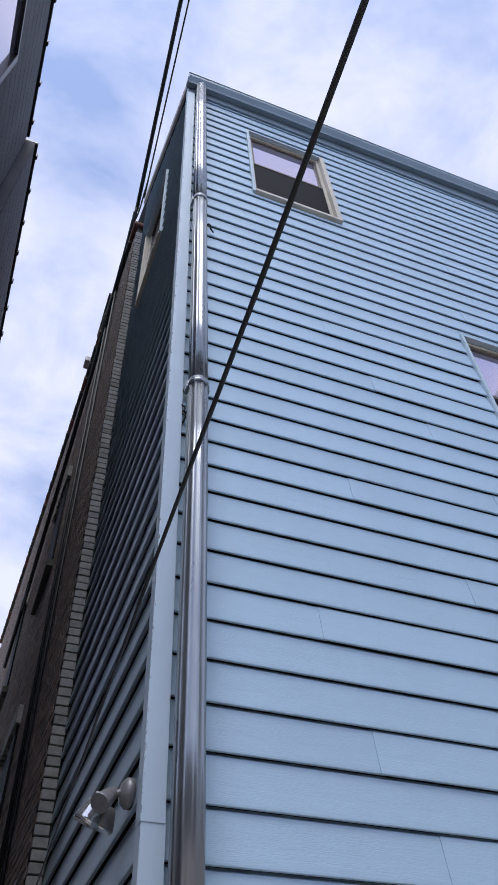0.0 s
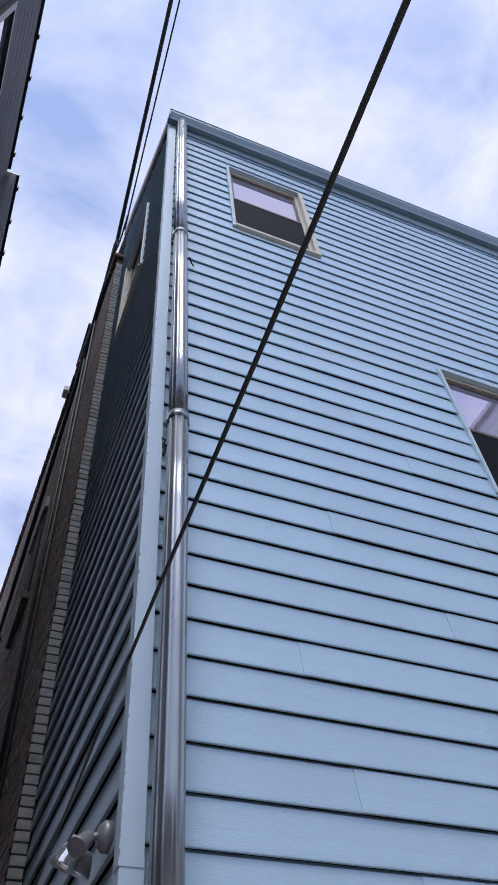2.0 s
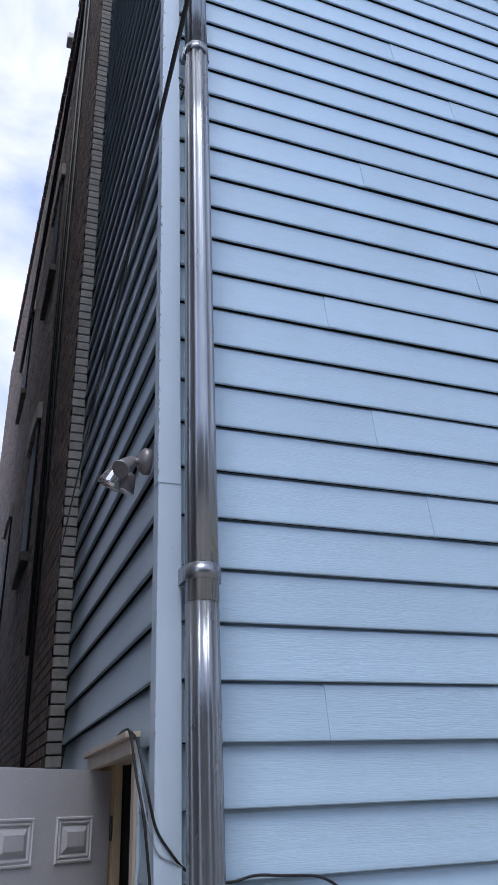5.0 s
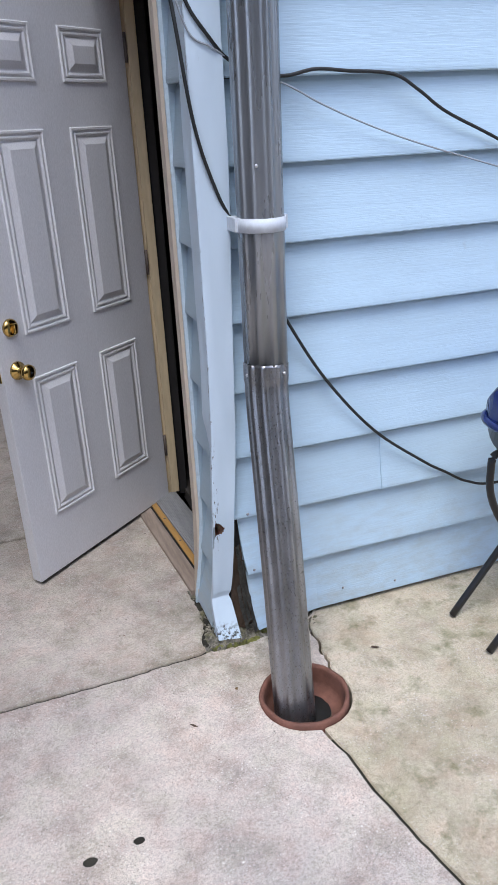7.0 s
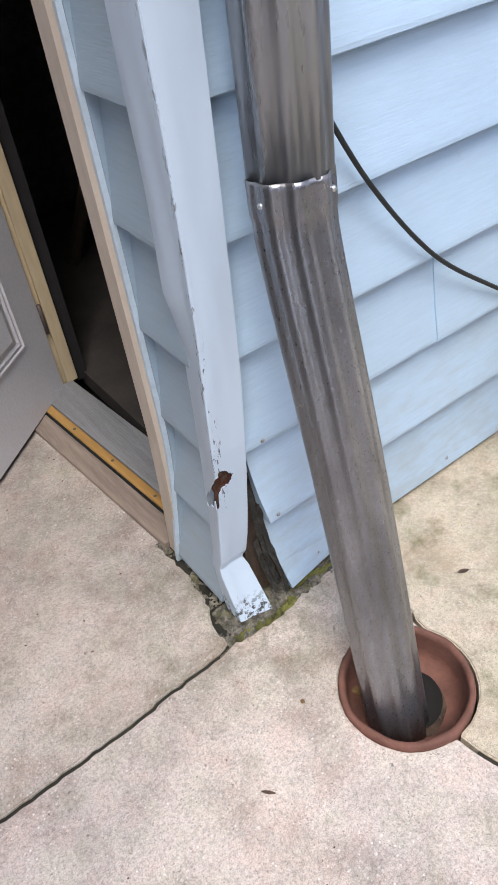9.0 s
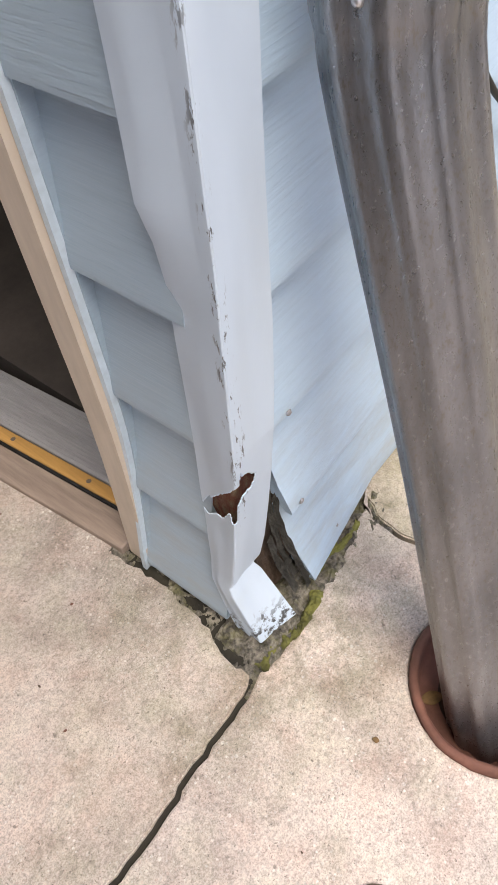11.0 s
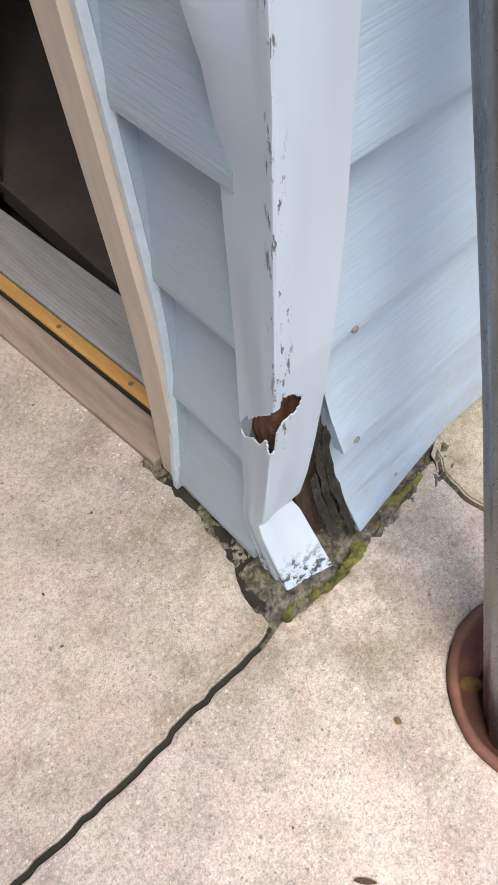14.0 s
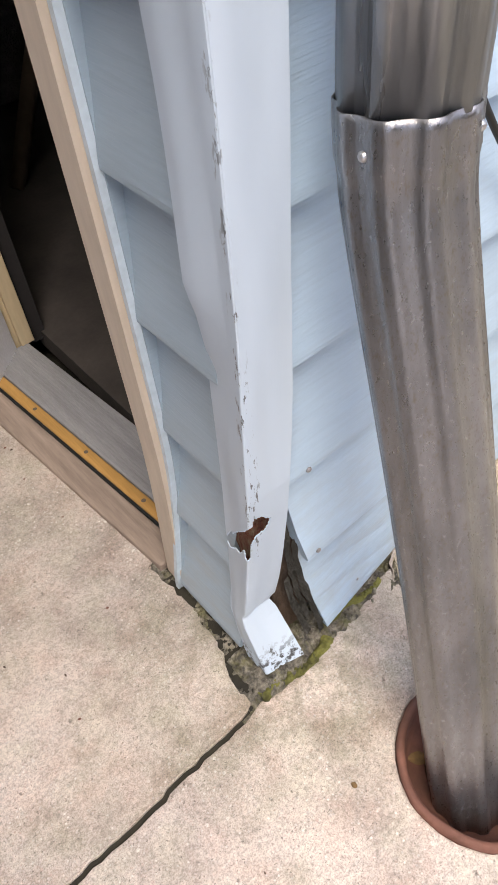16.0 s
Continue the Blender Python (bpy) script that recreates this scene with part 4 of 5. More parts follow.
drain = thing("drain_pot", "round terracotta drain rim set in the concrete under the downspout", "drain")
prof = [(POT_R * 0.99, -0.14), (POT_R * 1.0, ZG - 0.004), (POT_R * 1.0, ZG + 0.010), (POT_R * 0.97, ZG + 0.015), (POT_R * 0.91, ZG + 0.013), (POT_R * 0.885, ZG + 0.002),
        (POT_R * 0.865, -0.055), (POT_R * 0.80, -0.080), (POT_R * 0.60, -0.088)]
bm = lathe(prof, (POT[0], POT[1], 0), "z", 56)
bmesh.ops.delete(bm, geom=[f for f in bm.faces if len(f.verts) > 4], context="FACES")
for v in bm.verts:
    q = 1 + 0.03 * noise.noise(v.co * 14) + 0.012 * noise.noise(v.co * 60)
    v.co.x, v.co.y = POT[0] + (v.co.x - POT[0]) * q, POT[1] + (v.co.y - POT[1]) * q
    v.co.z += 0.005 * noise.noise(v.co * 25)
part("rim", bm, M["terracotta"], drain)
part("floor_of_drain", lathe([(POT_R * 0.62, -0.098), (POT_R * 0.62, -0.089), (0.001, -0.092)], (POT[0], POT[1], 0), "z", 32), M["rot"], drain, "dirty floor of the drain")
part("outlet", lathe([(0.070, -0.0885), (0.070, -0.0865), (0.001, -0.0865)], (POT[0] + 0.01, POT[1] + 0.004, 0), "z", 32), M["hole"], drain, "black outlet hole")


# ---------------------------------------------------------------- door, its frame and the room behind
DOOR_W, DOOR_H = 0.778, 2.005
hinge = Vector((0.060, 1.028, 0.0))
u = Vector((-0.6015, -0.493, 0)).normalized()
nrm = Vector((-u.y, u.x, 0))
door = thing("door_1", "grey six-panel steel door standing open into the alley", "door", kind="structure")
door.matrix_world = Matrix(((u.x, nrm.x, 0, hinge.x), (u.y, nrm.y, 0, hinge.y), (0, 0, 1, -0.003), (0, 0, 0, 1)))
leaf = part("door_leaf", box(0, DOOR_W, -0.044, 0.0, 0, DOOR_H, 0.002), M["door"], door)


def panel_mesh(x0, x1, z0, z1):
    """An embossed panel: a bead round a sunk bevel and a flat field."""
    bm = bmesh.new()
    prof = [(0.0, 0.0), (0.003, 0.006), (0.009, 0.006), (0.013, 0.0008), (0.016, 0.0008), (0.020, 0.005), (0.024, 0.005), (0.030, 0.0006), (0.034, 0.0006), (0.056, 0.0105)]
    rings = [[bm.verts.new(p) for p in ((x0 + d, h, z0 + d), (x1 - d, h, z0 + d), (x1 - d, h, z1 - d), (x0 + d, h, z1 - d))] for d, h in prof]
    for r0, r1 in zip(rings, rings[1:]):
        for k in range(4):
            bm.faces.new((r0[k], r0[(k + 1) % 4], r1[(k + 1) % 4], r1[k]))
    bm.faces.new(rings[-1])
    bm.faces.new(rings[0][::-1])
    bmesh.ops.recalc_face_normals(bm, faces=bm.faces)
    return bm


for x0, x1 in ((0.112, 0.325), (0.445, 0.658)):
    for z0, z1 in ((0.225, 0.755), (0.905, 1.53), (1.665, 1.83)):
        part("panel", panel_mesh(x0, x1, z0, z1), M["door"], door)
knob = part("door_knob", lathe([(0.031, 0.0), (0.030, 0.008), (0.014, 0.014), (0.012, 0.030), (0.022, 0.038), (0.027, 0.050), (0.025, 0.060), (0.012, 0.066), (0.002, 0.067)], (DOOR_W - 0.062, 0, 0.800), "y", 28), M["brass"], door, "polished brass knob")
part("keyhole", lathe([(0.005, 0.0665), (0.005, 0.068), (0.001, 0.068)], (DOOR_W - 0.062, 0, 0.800), "y", 12), M["hole"], knob)
bolt = part("deadbolt", lathe([(0.030, 0.0), (0.029, 0.008), (0.020, 0.014), (0.002, 0.015)], (DOOR_W - 0.062, 0, 0.945), "y", 28), M["brass"], door, "polished brass deadbolt")
part("thumb_turn", box(DOOR_W - 0.068, DOOR_W - 0.056, 0.012, 0.030, 0.928, 0.962, 0.003), M["brass"], bolt)
for z in (0.800, 0.945):
    part("latch_plate", box(DOOR_W - 0.001, DOOR_W + 0.002, -0.034, -0.010, z - 0.028, z + 0.028, 0.001), M["brass"], door)
    part("back_knob", lathe([(0.030, -0.044), (0.028, -0.054), (0.013, -0.060), (0.025, -0.085), (0.022, -0.10), (0.002, -0.104)], (DOOR_W - 0.062, 0, z), "y", 20), M["brass"], door)
for z in (0.24, 1.03, 1.78):
    h = part("hinge", box(-0.008, 0.002, -0.040, -0.002, z - 0.045, z + 0.045, 0.001), M["sash"], door, "dark hinge")
    part("pin", tube([(-0.004, 0.004, z - 0.048), (-0.004, 0.004, z + 0.048)], 0.0055, 10), M["sash"], h)
part("door_sweep", box(0.01, DOOR_W - 0.01, -0.036, -0.006, -0.008, 0.001), M["cable"], door)

frame_1 = thing("door_frame", "tan metal-clad door frame with beige painted far jamb", "door frame", kind="structure")


def leaning(y_low, y_high, w, x0, x1, z0, z1, n=24, curve=None, out=None):
    """An upright strip whose place along the wall changes with height."""
    bm = bmesh.new()
    rows = []
    for i in range(n + 1):
        z = z0 + (z1 - z0) * i / n
        y = curve(z) if curve else y_low + (y_high - y_low) * (z - z0) / (z1 - z0)
        f = out(z) if out else 0.0
        rows.append([bm.verts.new(p) for p in ((x0 - f, y, z), (x0 - f, y + w, z), (x1 - f, y + w, z), (x1 - f, y, z))])
    for a, b in zip(rows, rows[1:]):
        for k in range(4):
            bm.faces.new((a[k], a[(k + 1) % 4], b[(k + 1) % 4], b[k]))
    bm.faces.new(rows[0][::-1])
    bm.faces.new(rows[-1])
    bmesh.ops.recalc_face_normals(bm, faces=bm.faces)
    return bm


part("siding_channel", leaning(0, 0, 0.008, 0.004, 0.030, ZG, 2.06, 60, lambda z: j_edge(z) + 0.002, foot_flare), M["siding_shaded"], frame_1, "bent pale blue siding channel")
part("channel_lip", leaning(0, 0, 0.009, -0.006, 0.004, ZG, 2.06, 60, lambda z: j_edge(z) + 0.005, foot_flare), M["window_blue"], frame_1)
part("near_jamb", leaning(0.213, 0.213, 0.046, -0.016, 0.002, -0.015, 2.06, 24, None, lambda z: 0.5 * foot_flare(z)), M["tan"], frame_1, "tan metal-clad jamb, slightly leaning")
part("jamb_return", leaning(0.222, 0.222, 0.034, 0.002, 0.14, -0.015, 2.06), M["tan"], frame_1)
part("far_jamb", box(0.0, 0.080, 1.040, 1.085, -0.02, 2.06, 0.002), M["beige_wood"], frame_1, "beige painted jamb that carries the hinges")
part("door_stop", box(0.074, 0.110, 1.028, 1.046, 0.002, 2.03, 0.002), M["beige_wood"], frame_1)
part("far_casing", box(-0.030, 0.0, 1.050, 1.10, -0.01, 2.07, 0.002), M["tan"], frame_1)
part("head_jamb", box(-0.012, 0.14, 0.213, 1.085, 2.025, 2.065, 0.002), M["tan"], frame_1)
hd = part("head_flashing", box(-0.060, -0.004, 0.175, 1.09, 2.058, 2.078, 0.003), M["tan"], frame_1, "bent tan metal over the door")
part("head_trim", box(-0.040, -0.010, 0.185, 1.08, 2.005, 2.058, 0.002), M["tan"], frame_1)
sill = thing("door_sill", "worn threshold of ribbed aluminium, stained wood and a weathered board", "threshold")
part("board", box(-0.055, 0.004, 0.272, 1.045, ZG - 0.02, -0.008, 0.004), M["old_wood"], sill, "weathered wooden board")
part("seal", box(0.0045, 0.0095, 0.272, 1.035, ZG - 0.02, -0.006), M["cable"], sill)
part("wood_strip", box(0.010, 0.0355, 0.272, 1.035, -0.03, -0.001, 0.003), M["orange_wood"], sill, "orange stained wooden strip")
part("plate", box(0.037, 0.145, 0.272, 1.035, -0.03, 0.002, 0.002), M["aluminium"], sill, "ribbed aluminium threshold")
for i in range(12):
    part("rib", box(0.044 + 0.0081 * i, 0.0476 + 0.0081 * i, 0.274, 1.033, 0.002, 0.0042, 0.0008), M["aluminium"], sill)
screws = [screw("screw", (0.023, y, -0.0008), "z", 0.005, "dark screw in the wooden threshold strip") for y in (0.418, 0.615, 0.813, 0.985)]
for ob in screws:
    ob.data.materials[0] = M["sash"]
for ob in (*sill.children, *screws):      # the threshold runs a little askew to the wall
    for v in ob.data.vertices:
        v.co.x -= 0.085 * (v.co.y - 0.413)


# floor, ceiling and walls carry the room's shade in their near-black colour
tagged(part("floor", box(0.14, 3.2, 0.17, 3.0, -0.06, 0.0), M["dark_inside"]), "dusty floor of the room behind the door, its shade in the colour", "floor", kind="structure")
tagged(part("ceiling", box(0.14, 3.2, 0.17, 3.0, 2.35, 2.45), M["dark_wall"]), "ceiling of the room behind the door, its shade in the colour", "ceiling", kind="structure")
tagged(part("wall_inner_north", box(0.14, 3.2, 3.0, 3.1, -0.06, 2.45), M["dark_wall"]), "bare wall inside the room, its shade in the colour", "wall", kind="structure")
tagged(part("wall_inner_east", box(3.2, 3.3, 0.17, 3.1, -0.06, 2.45), M["dark_wall"]), "bare wall inside the room, its shade in the colour", "wall", kind="structure")
for p0, p1, r in (((0.62, 1.30, 0.0), (0.62, 1.30, 2.35), 0.035), ((0.45, 1.75, 0.0), (1.25, 1.75, 1.6), 0.03), ((1.3, 1.5, 0.0), (1.3, 1.5, 2.35), 0.035)):
    tagged(part("timber_stud", tube([p0, p1], r, 4), M["stud"]), "raw timber stud standing in the dark room", "timber", "studs in the room")


# ---------------------------------------------------------------- cables on the wall
def cable(points, r, material, label, name="cable"):
    return tagged(part(name, tube(spline(points, 8), r, 8), material), label, "cable")


cable([(-0.030, 0.50, 2.085), (-0.045, 0.28, 2.09), (-0.045, 0.165, 2.07), (-0.042, 0.06, 1.93), (-0.034, -0.030, 1.795), (0.003, -0.028, 1.521), (0.052, -0.026, 1.358), (0.099, -0.012, 1.273),
       (0.165, -0.010, 1.15), (0.237, -0.014, 1.003), (0.357, -0.014, 0.809), (0.52, -0.013, 0.619), (0.70, -0.012, 0.478), (0.788, -0.012, 0.421), (0.883, -0.013, 0.365), (1.02, -0.013, 0.336), (1.5, -0.014, 0.34), (2.4, -0.014, 0.30)],
      0.0046, M["cable"], "black cable drooping from the door over the siding")
cable([(-0.040, 0.165, 2.075), (-0.044, 0.05, 2.03), (-0.030, -0.030, 1.90), (0.004, -0.026, 1.777), (0.051, -0.025, 1.708), (0.102, -0.012, 1.658), (0.165, -0.010, 1.63), (0.247, -0.013, 1.617),
       (0.33, -0.014, 1.630), (0.42, -0.012, 1.624), (0.55, -0.014, 1.613), (0.63, -0.014, 1.572), (0.717, -0.014, 1.517), (0.893, -0.014, 1.439), (1.181, -0.013, 1.301), (1.8, -0.014, 1.06), (2.6, -0.014, 0.95)],
      0.0045, M["cable"], "black cable strung along the siding behind the downspout")
cable([(-0.040, 0.13, 2.06), (-0.036, -0.03, 1.84), (0.006, -0.024, 1.715), (0.06, -0.024, 1.682), (0.11, -0.012, 1.655), (0.17, -0.010, 1.62), (0.246, -0.013, 1.60), (0.346, -0.014, 1.551), (0.47, -0.013, 1.50), (0.629, -0.013, 1.445),
       (0.892, -0.013, 1.369), (1.181, -0.013, 1.287), (1.9, -0.014, 1.12)], 0.0024, M["cable_grey"], "thin grey wire sagging along the siding", "wire")
overhead = cable([(-2.4, -14.0, 3.4), (-0.80, -6.0, 2.06), (-0.583, -3.0, 2.206), (-0.511, -2.0, 2.301), (-0.402, -0.5, 2.444), (-0.294, 1.0, 2.587), (-0.20, 2.3, 2.711), (-0.12, 3.4, 2.82)], 0.0017, M["cable"], "black service cable crossing overhead into the alley")
cable([(-1.9, -24.0, 19.0), (-0.33, -0.54, 13.70), (-0.15, 2.52, 12.72), (-0.20, 4.6, 10.7), (-0.26, 7.0, 9.5), (-0.30, 9.0, 8.9)], 0.030, M["cable"], "thick black overhead cable above the alley")
cable([(-1.5, -24.0, 19.6), (-0.22, -0.54, 13.85), (-0.10, 2.0, 12.98), (-0.16, 2.8, 12.60), (-0.22, 4.6, 10.2), (-0.28, 7.5, 9.0)], 0.012, M["cable"], "thin black overhead wire above the alley")
tagged(part("wire_hook", tube(spline([(0.085, 0.0, 5.32), (0.080, -0.025, 5.28), (0.095, -0.03, 5.26), (0.085, -0.015, 5.22), (0.10, -0.025, 5.19), (0.095, 0.0, 5.15)], 5), 0.006, 6), M["cable"]), "twisted dark wire stub beside the downspout", "wire")
tagged(part("wire_hook", tube(spline([(0.215, -0.012, 7.83), (0.24, -0.05, 7.80), (0.26, -0.03, 7.76), (0.29, -0.012, 7.75)], 5), 0.007, 6), M["cable"]), "twisted dark wire stub beside the downspout", "wire")


# ---------------------------------------------------------------- flood light
flood = thing("flood_light", "twin grey flood light with sensor on the alley siding", "lamp")
part("mount", lathe([(0.055, 0.0), (0.055, -0.025), (0.035, -0.045), (0.002, -0.046)], (0.002, 0.155, 3.11), "x", 24), M["flood"], flood)
part("arm", tube(spline([(-0.04, 0.155, 3.11), (-0.08, 0.16, 3.10), (-0.12, 0.20, 3.10)], 5), 0.014, 10), M["flood"], flood)


def lamp_head(base, tip, r0, r1, name, material, glass=True):
    b, t = Vector(base), Vector(tip)
    n = 8
    ob = part(name, tube([b + (t - b) * i / n for i in range(n + 1)], [r0 + (r1 - r0) * (i / n) ** 0.7 for i in range(n + 1)], 24), material, flood)
    if glass:
        d = (t - b).normalized()
        part("lens", tube([t - d * 0.002, t + d * 0.006], r1 * 0.93, 24), M["lamp_glass"], ob, "bright reflector face")


lamp_head((-0.065, 0.17, 3.115), (-0.125, 0.115, 3.045), 0.022, 0.036, "sensor", M["flood"], False)
lamp_head((-0.11, 0.21, 3.10), (-0.145, 0.235, 3.025), 0.022, 0.052, "lamp_head", M["lamp_glass"])
lamp_head((-0.06, 0.24, 3.09), (-0.085, 0.26, 3.02), 0.022, 0.05, "lamp_head", M["flood"])
part("sensor_box", box(-0.13, -0.075, 0.19, 0.25, 3.075, 3.125, 0.008), M["flood"], flood)

# ---------------------------------------------------------------- service mast on the front
mast = thing("service_mast", "rust-flaked service conduit with black insulator rack and wires", "service mast")
part("conduit", tube(spline([(3.74, -0.045, 5.0), (3.775, -0.045, 5.85), (3.825, -0.045, 7.2), (3.84, -0.05, 7.50), (3.83, -0.10, 7.62)], 8), 0.026, 12), M["rusty_pipe"], mast)
for z in (5.95, 7.15, 7.25):
    part("clamp", lathe([(0.034, -0.03), (0.038, 0.0), (0.034, 0.03)], (3.78 + 0.033 * (z - 5.95), -0.045, z), "z", 16), M["rusty_pipe"], mast)
part("weather_head", lathe([(0.03, 0.0), (0.055, 0.03), (0.05, 0.08), (0.01, 0.10)], (3.83, -0.12, 7.60), "z", 16), M["porcelain"], mast)
rack = part("rack", box(3.885, 3.905, -0.05, -0.012, 7.86, 8.42, 0.003), M["window_blue"], mast, "pale metal rack bar")
for i in range(4):
    z = 7.92 + 0.135 * i
    part("insulator", lathe([(0.03, 0.0), (0.055, 0.012), (0.055, 0.035), (0.03, 0.05), (0.055, 0.065), (0.055, 0.088), (0.03, 0.10)], (3.90, -0.10, z), "z", 16), M["porcelain"], mast, "dark ribbed insulator")
for pts, r in (([(3.83, -0.14, 7.66), (3.75, -0.35, 7.30), (3.78, -0.45, 7.25), (3.86, -0.50, 7.52)], 0.012), ([(3.83, -0.14, 7.66), (3.70, -0.32, 7.18), (3.72, -0.42, 7.22), (3.84, -0.46, 7.45)], 0.012),
               ([(3.90, -0.12, 7.96), (3.88, -0.50, 7.66), (3.95, -2.5, 7.9), (4.4, -9.0, 9.0)], 0.009), ([(3.83, -0.14, 7.64), (3.70, -0.30, 7.02), (3.64, -0.36, 7.04), (3.62, -0.42, 7.2)], 0.009)):
    part("drop_wire", tube(spline(pts, 8), r, 8), M["cable"], mast)
part("splice", tube([(3.60, -0.37, 7.12), (3.78, -0.43, 7.16)], 0.035, 12), M["cable"], mast, "black wire splice")
cable([(3.79, -0.03, 5.9), (3.95, -0.025, 6.0), (4.05, -0.02, 5.7), (4.02, -0.02, 4.6)], 0.008, M["cable"], "black cable looping from the conduit")

# ---------------------------------------------------------------- barbecue
grill = thing("barbecue", "blue enamelled barbecue with closed lid on black folding legs", "barbecue")
GX0, GX1, GY, GR = 0.775, 1.33, -0.33, 0.18


def loaf(x0, x1, cy, ry, z0, h, up=1, n=20, m=14):
    """Half a rounded loaf, flat at z0."""
    bm = bmesh.new()
    rows = []
    for i in range(n + 1):
        t = i / n
        x = x0 + (x1 - x0) * t
        e = 1 - (abs(2 * t - 1)) ** 5
        e = max(0.0, e) ** 0.45
        rows.append([bm.verts.new((x, cy - ry * (0.55 + 0.45 * e) * math.cos(math.pi * k / m) if e > 0 else cy - ry * 0.55 * math.cos(math.pi * k / m),
                                   z0 + up * (0.012 + h * e * max(0, math.sin(math.pi * k / m)) ** 0.6))) for k in range(m + 1)])
    for a, b in zip(rows, rows[1:]):
        for k in range(m):
            bm.faces.new((a[k], a[k + 1], b[k + 1], b[k])).smooth = True
    bm.faces.new(rows[0])
    bm.faces.new(rows[-1][::-1])
    bm.faces.new([r[0] for r in rows] + [r[-1] for r in reversed(rows)])
    bmesh.ops.recalc_face_normals(bm, faces=bm.faces)
    return bm


part("lid", loaf(GX0, GX1, GY, GR, 0.680, 0.135), M["blue_enamel"], grill, "glossy dark blue lid")
part("bowl", loaf(GX0 + 0.01, GX1 - 0.01, GY, GR * 0.97, 0.685, 0.15, -1), M["black_metal"], grill)

pts = []
for i in range(33):
    a = 2 * math.pi * i / 32
    cx, sy = math.cos(a), math.sin(a)
    pts.append(((GX0 + GX1) / 2 + (GX1 - GX0 + 0.02) / 2 * math.copysign(abs(cx) ** 0.4, cx), GY + (GR + 0.008) * math.copysign(abs(sy) ** 0.6, sy), 0.682))
part("rim", tube(pts, 0.012, 8), M["blue_enamel"], grill, "rolled blue rim")
for y in (-0.23, -0.43):
    part("leg", tube(spline([(0.95, y, 0.575), (0.83, y, 0.575), (0.80, y, 0.53), (0.84, y, 0.36), (1.10, y, -0.018)], 6), 0.012, 10), M["black_metal"], grill)
    part("leg", tube(spline([(0.728, y + 0.035, -0.016), (0.90, y + 0.03, 0.22), (1.10, y + 0.03, 0.50), (1.12, y + 0.03, 0.575)], 6), 0.012, 10), M["black_metal"], grill)
part("crossbar", tube([(0.86, -0.23, 0.33), (0.86, -0.43, 0.33)], 0.006, 8), M["black_metal"], grill)
for x in (0.83, 0.89):
    part("rivet", lathe([(0.006, 0.0), (0.005, -0.004), (0.001, -0.005)], (x, GY - GR * 0.96, 0.708), "y", 10), M["steel"], grill)

# ---------------------------------------------------------------- litter on the concrete
rnd = random.Random(5)


def scrap(name, x, y, w, l, turn, material, label, z=ZG):
    bm = bmesh.new()
    g = bmesh.ops.create_grid(bm, x_segments=4, y_segments=6, size=0.5)
    for v in bm.verts:
        t = 1 - (2 * v.co.y) ** 2
        a, b = v.co.x * w * (0.25 + 0.75 * t), v.co.y * l
        c, s = math.cos(turn), math.sin(turn)
        v.co = (x + c * a - s * b, y + s * a + c * b, z + 0.0025 + 0.08 * w * (2 * v.co.x) ** 2 + 0.002 * noise.noise(Vector((a * 90, b * 90, x))))
    r = bmesh.ops.extrude_face_region(bm, geom=list(bm.faces))
    for e in r["geom"]:
        if isinstance(e, bmesh.types.BMVert):
            e.co.z += 0.0006
    return tagged(part(name, bm, material), label, "leaf", "litter")


scrap("dead_leaf", -0.204, -0.34, 0.006, 0.026, 0.75, M["rot"], "dark sliver of leaf on the concrete")
scrap("dead_leaf", -0.047, -0.246, 0.008, 0.010, 0.3, M["leaf"], "small brown leaf scrap on the concrete")
scrap("dead_leaf", 0.075, -0.275, 0.022, 0.034, 0.9, M["leaf"], "dry brown leaf in the drain", -0.084)
scrap("dead_leaf", 0.418, -0.237, 0.010, 0.026, 1.2, M["rot"], "dark twig scrap on the stained concrete")
for i in range(16):
    scrap("leaf_crumb", rnd.uniform(-0.6, -0.1), rnd.uniform(0.12, 0.85), 0.0035, 0.006, rnd.uniform(0, 6), M["terracotta" if i % 2 else "rot"], "tiny reddish crumb on the alley concrete")
for i in range(14):
    scrap("leaf_crumb", rnd.uniform(-0.6, 0.6), rnd.uniform(-0.9, -0.1), 0.0025, 0.004, rnd.uniform(0, 6), M["rot"], "tiny dark crumb on the concrete")

for x, y, r in ((-0.538, -0.651, 0.017), (-0.421, -0.638, 0.014)):
    bm = bmesh.new()
    ring = [bm.verts.new((x + r * (1 + 0.3 * noise.noise((3 * math.cos(a), 3 * math.sin(a), x * 9))) * math.cos(a), y + 0.7 * r * math.sin(a), ZG + 0.0008)) for a in [2 * math.pi * i / 20 for i in range(20)]]
    bm.faces.new(ring)
    tagged(part("oil_spot", bm, M["soil"]), "dried dark oil spot on the concrete", "stain", "oil spots")

# ---------------------------------------------------------------- houses round the alley
BR0, BR1, BR_TOP = Vector((-0.085, SIDE_Y, 0)), Vector((-0.36, 14.0, 0)), 12.44
bdir = (BR1 - BR0).normalized()
brick_house = thing("brick_house", "dark red brick house with grey painted brick corner", "house")
bm = sheet([(BR0.x + 0.012, BR0.y + 0.012), (2.0, SIDE_Y + 0.012), (2.0, 14.0), (BR1.x + 0.012, 14.0)], ZG, BR_TOP)
part("wall", bm, M["mortar"], brick_house, "brick wall with raked grey mortar joints")
wall_w = 0.07


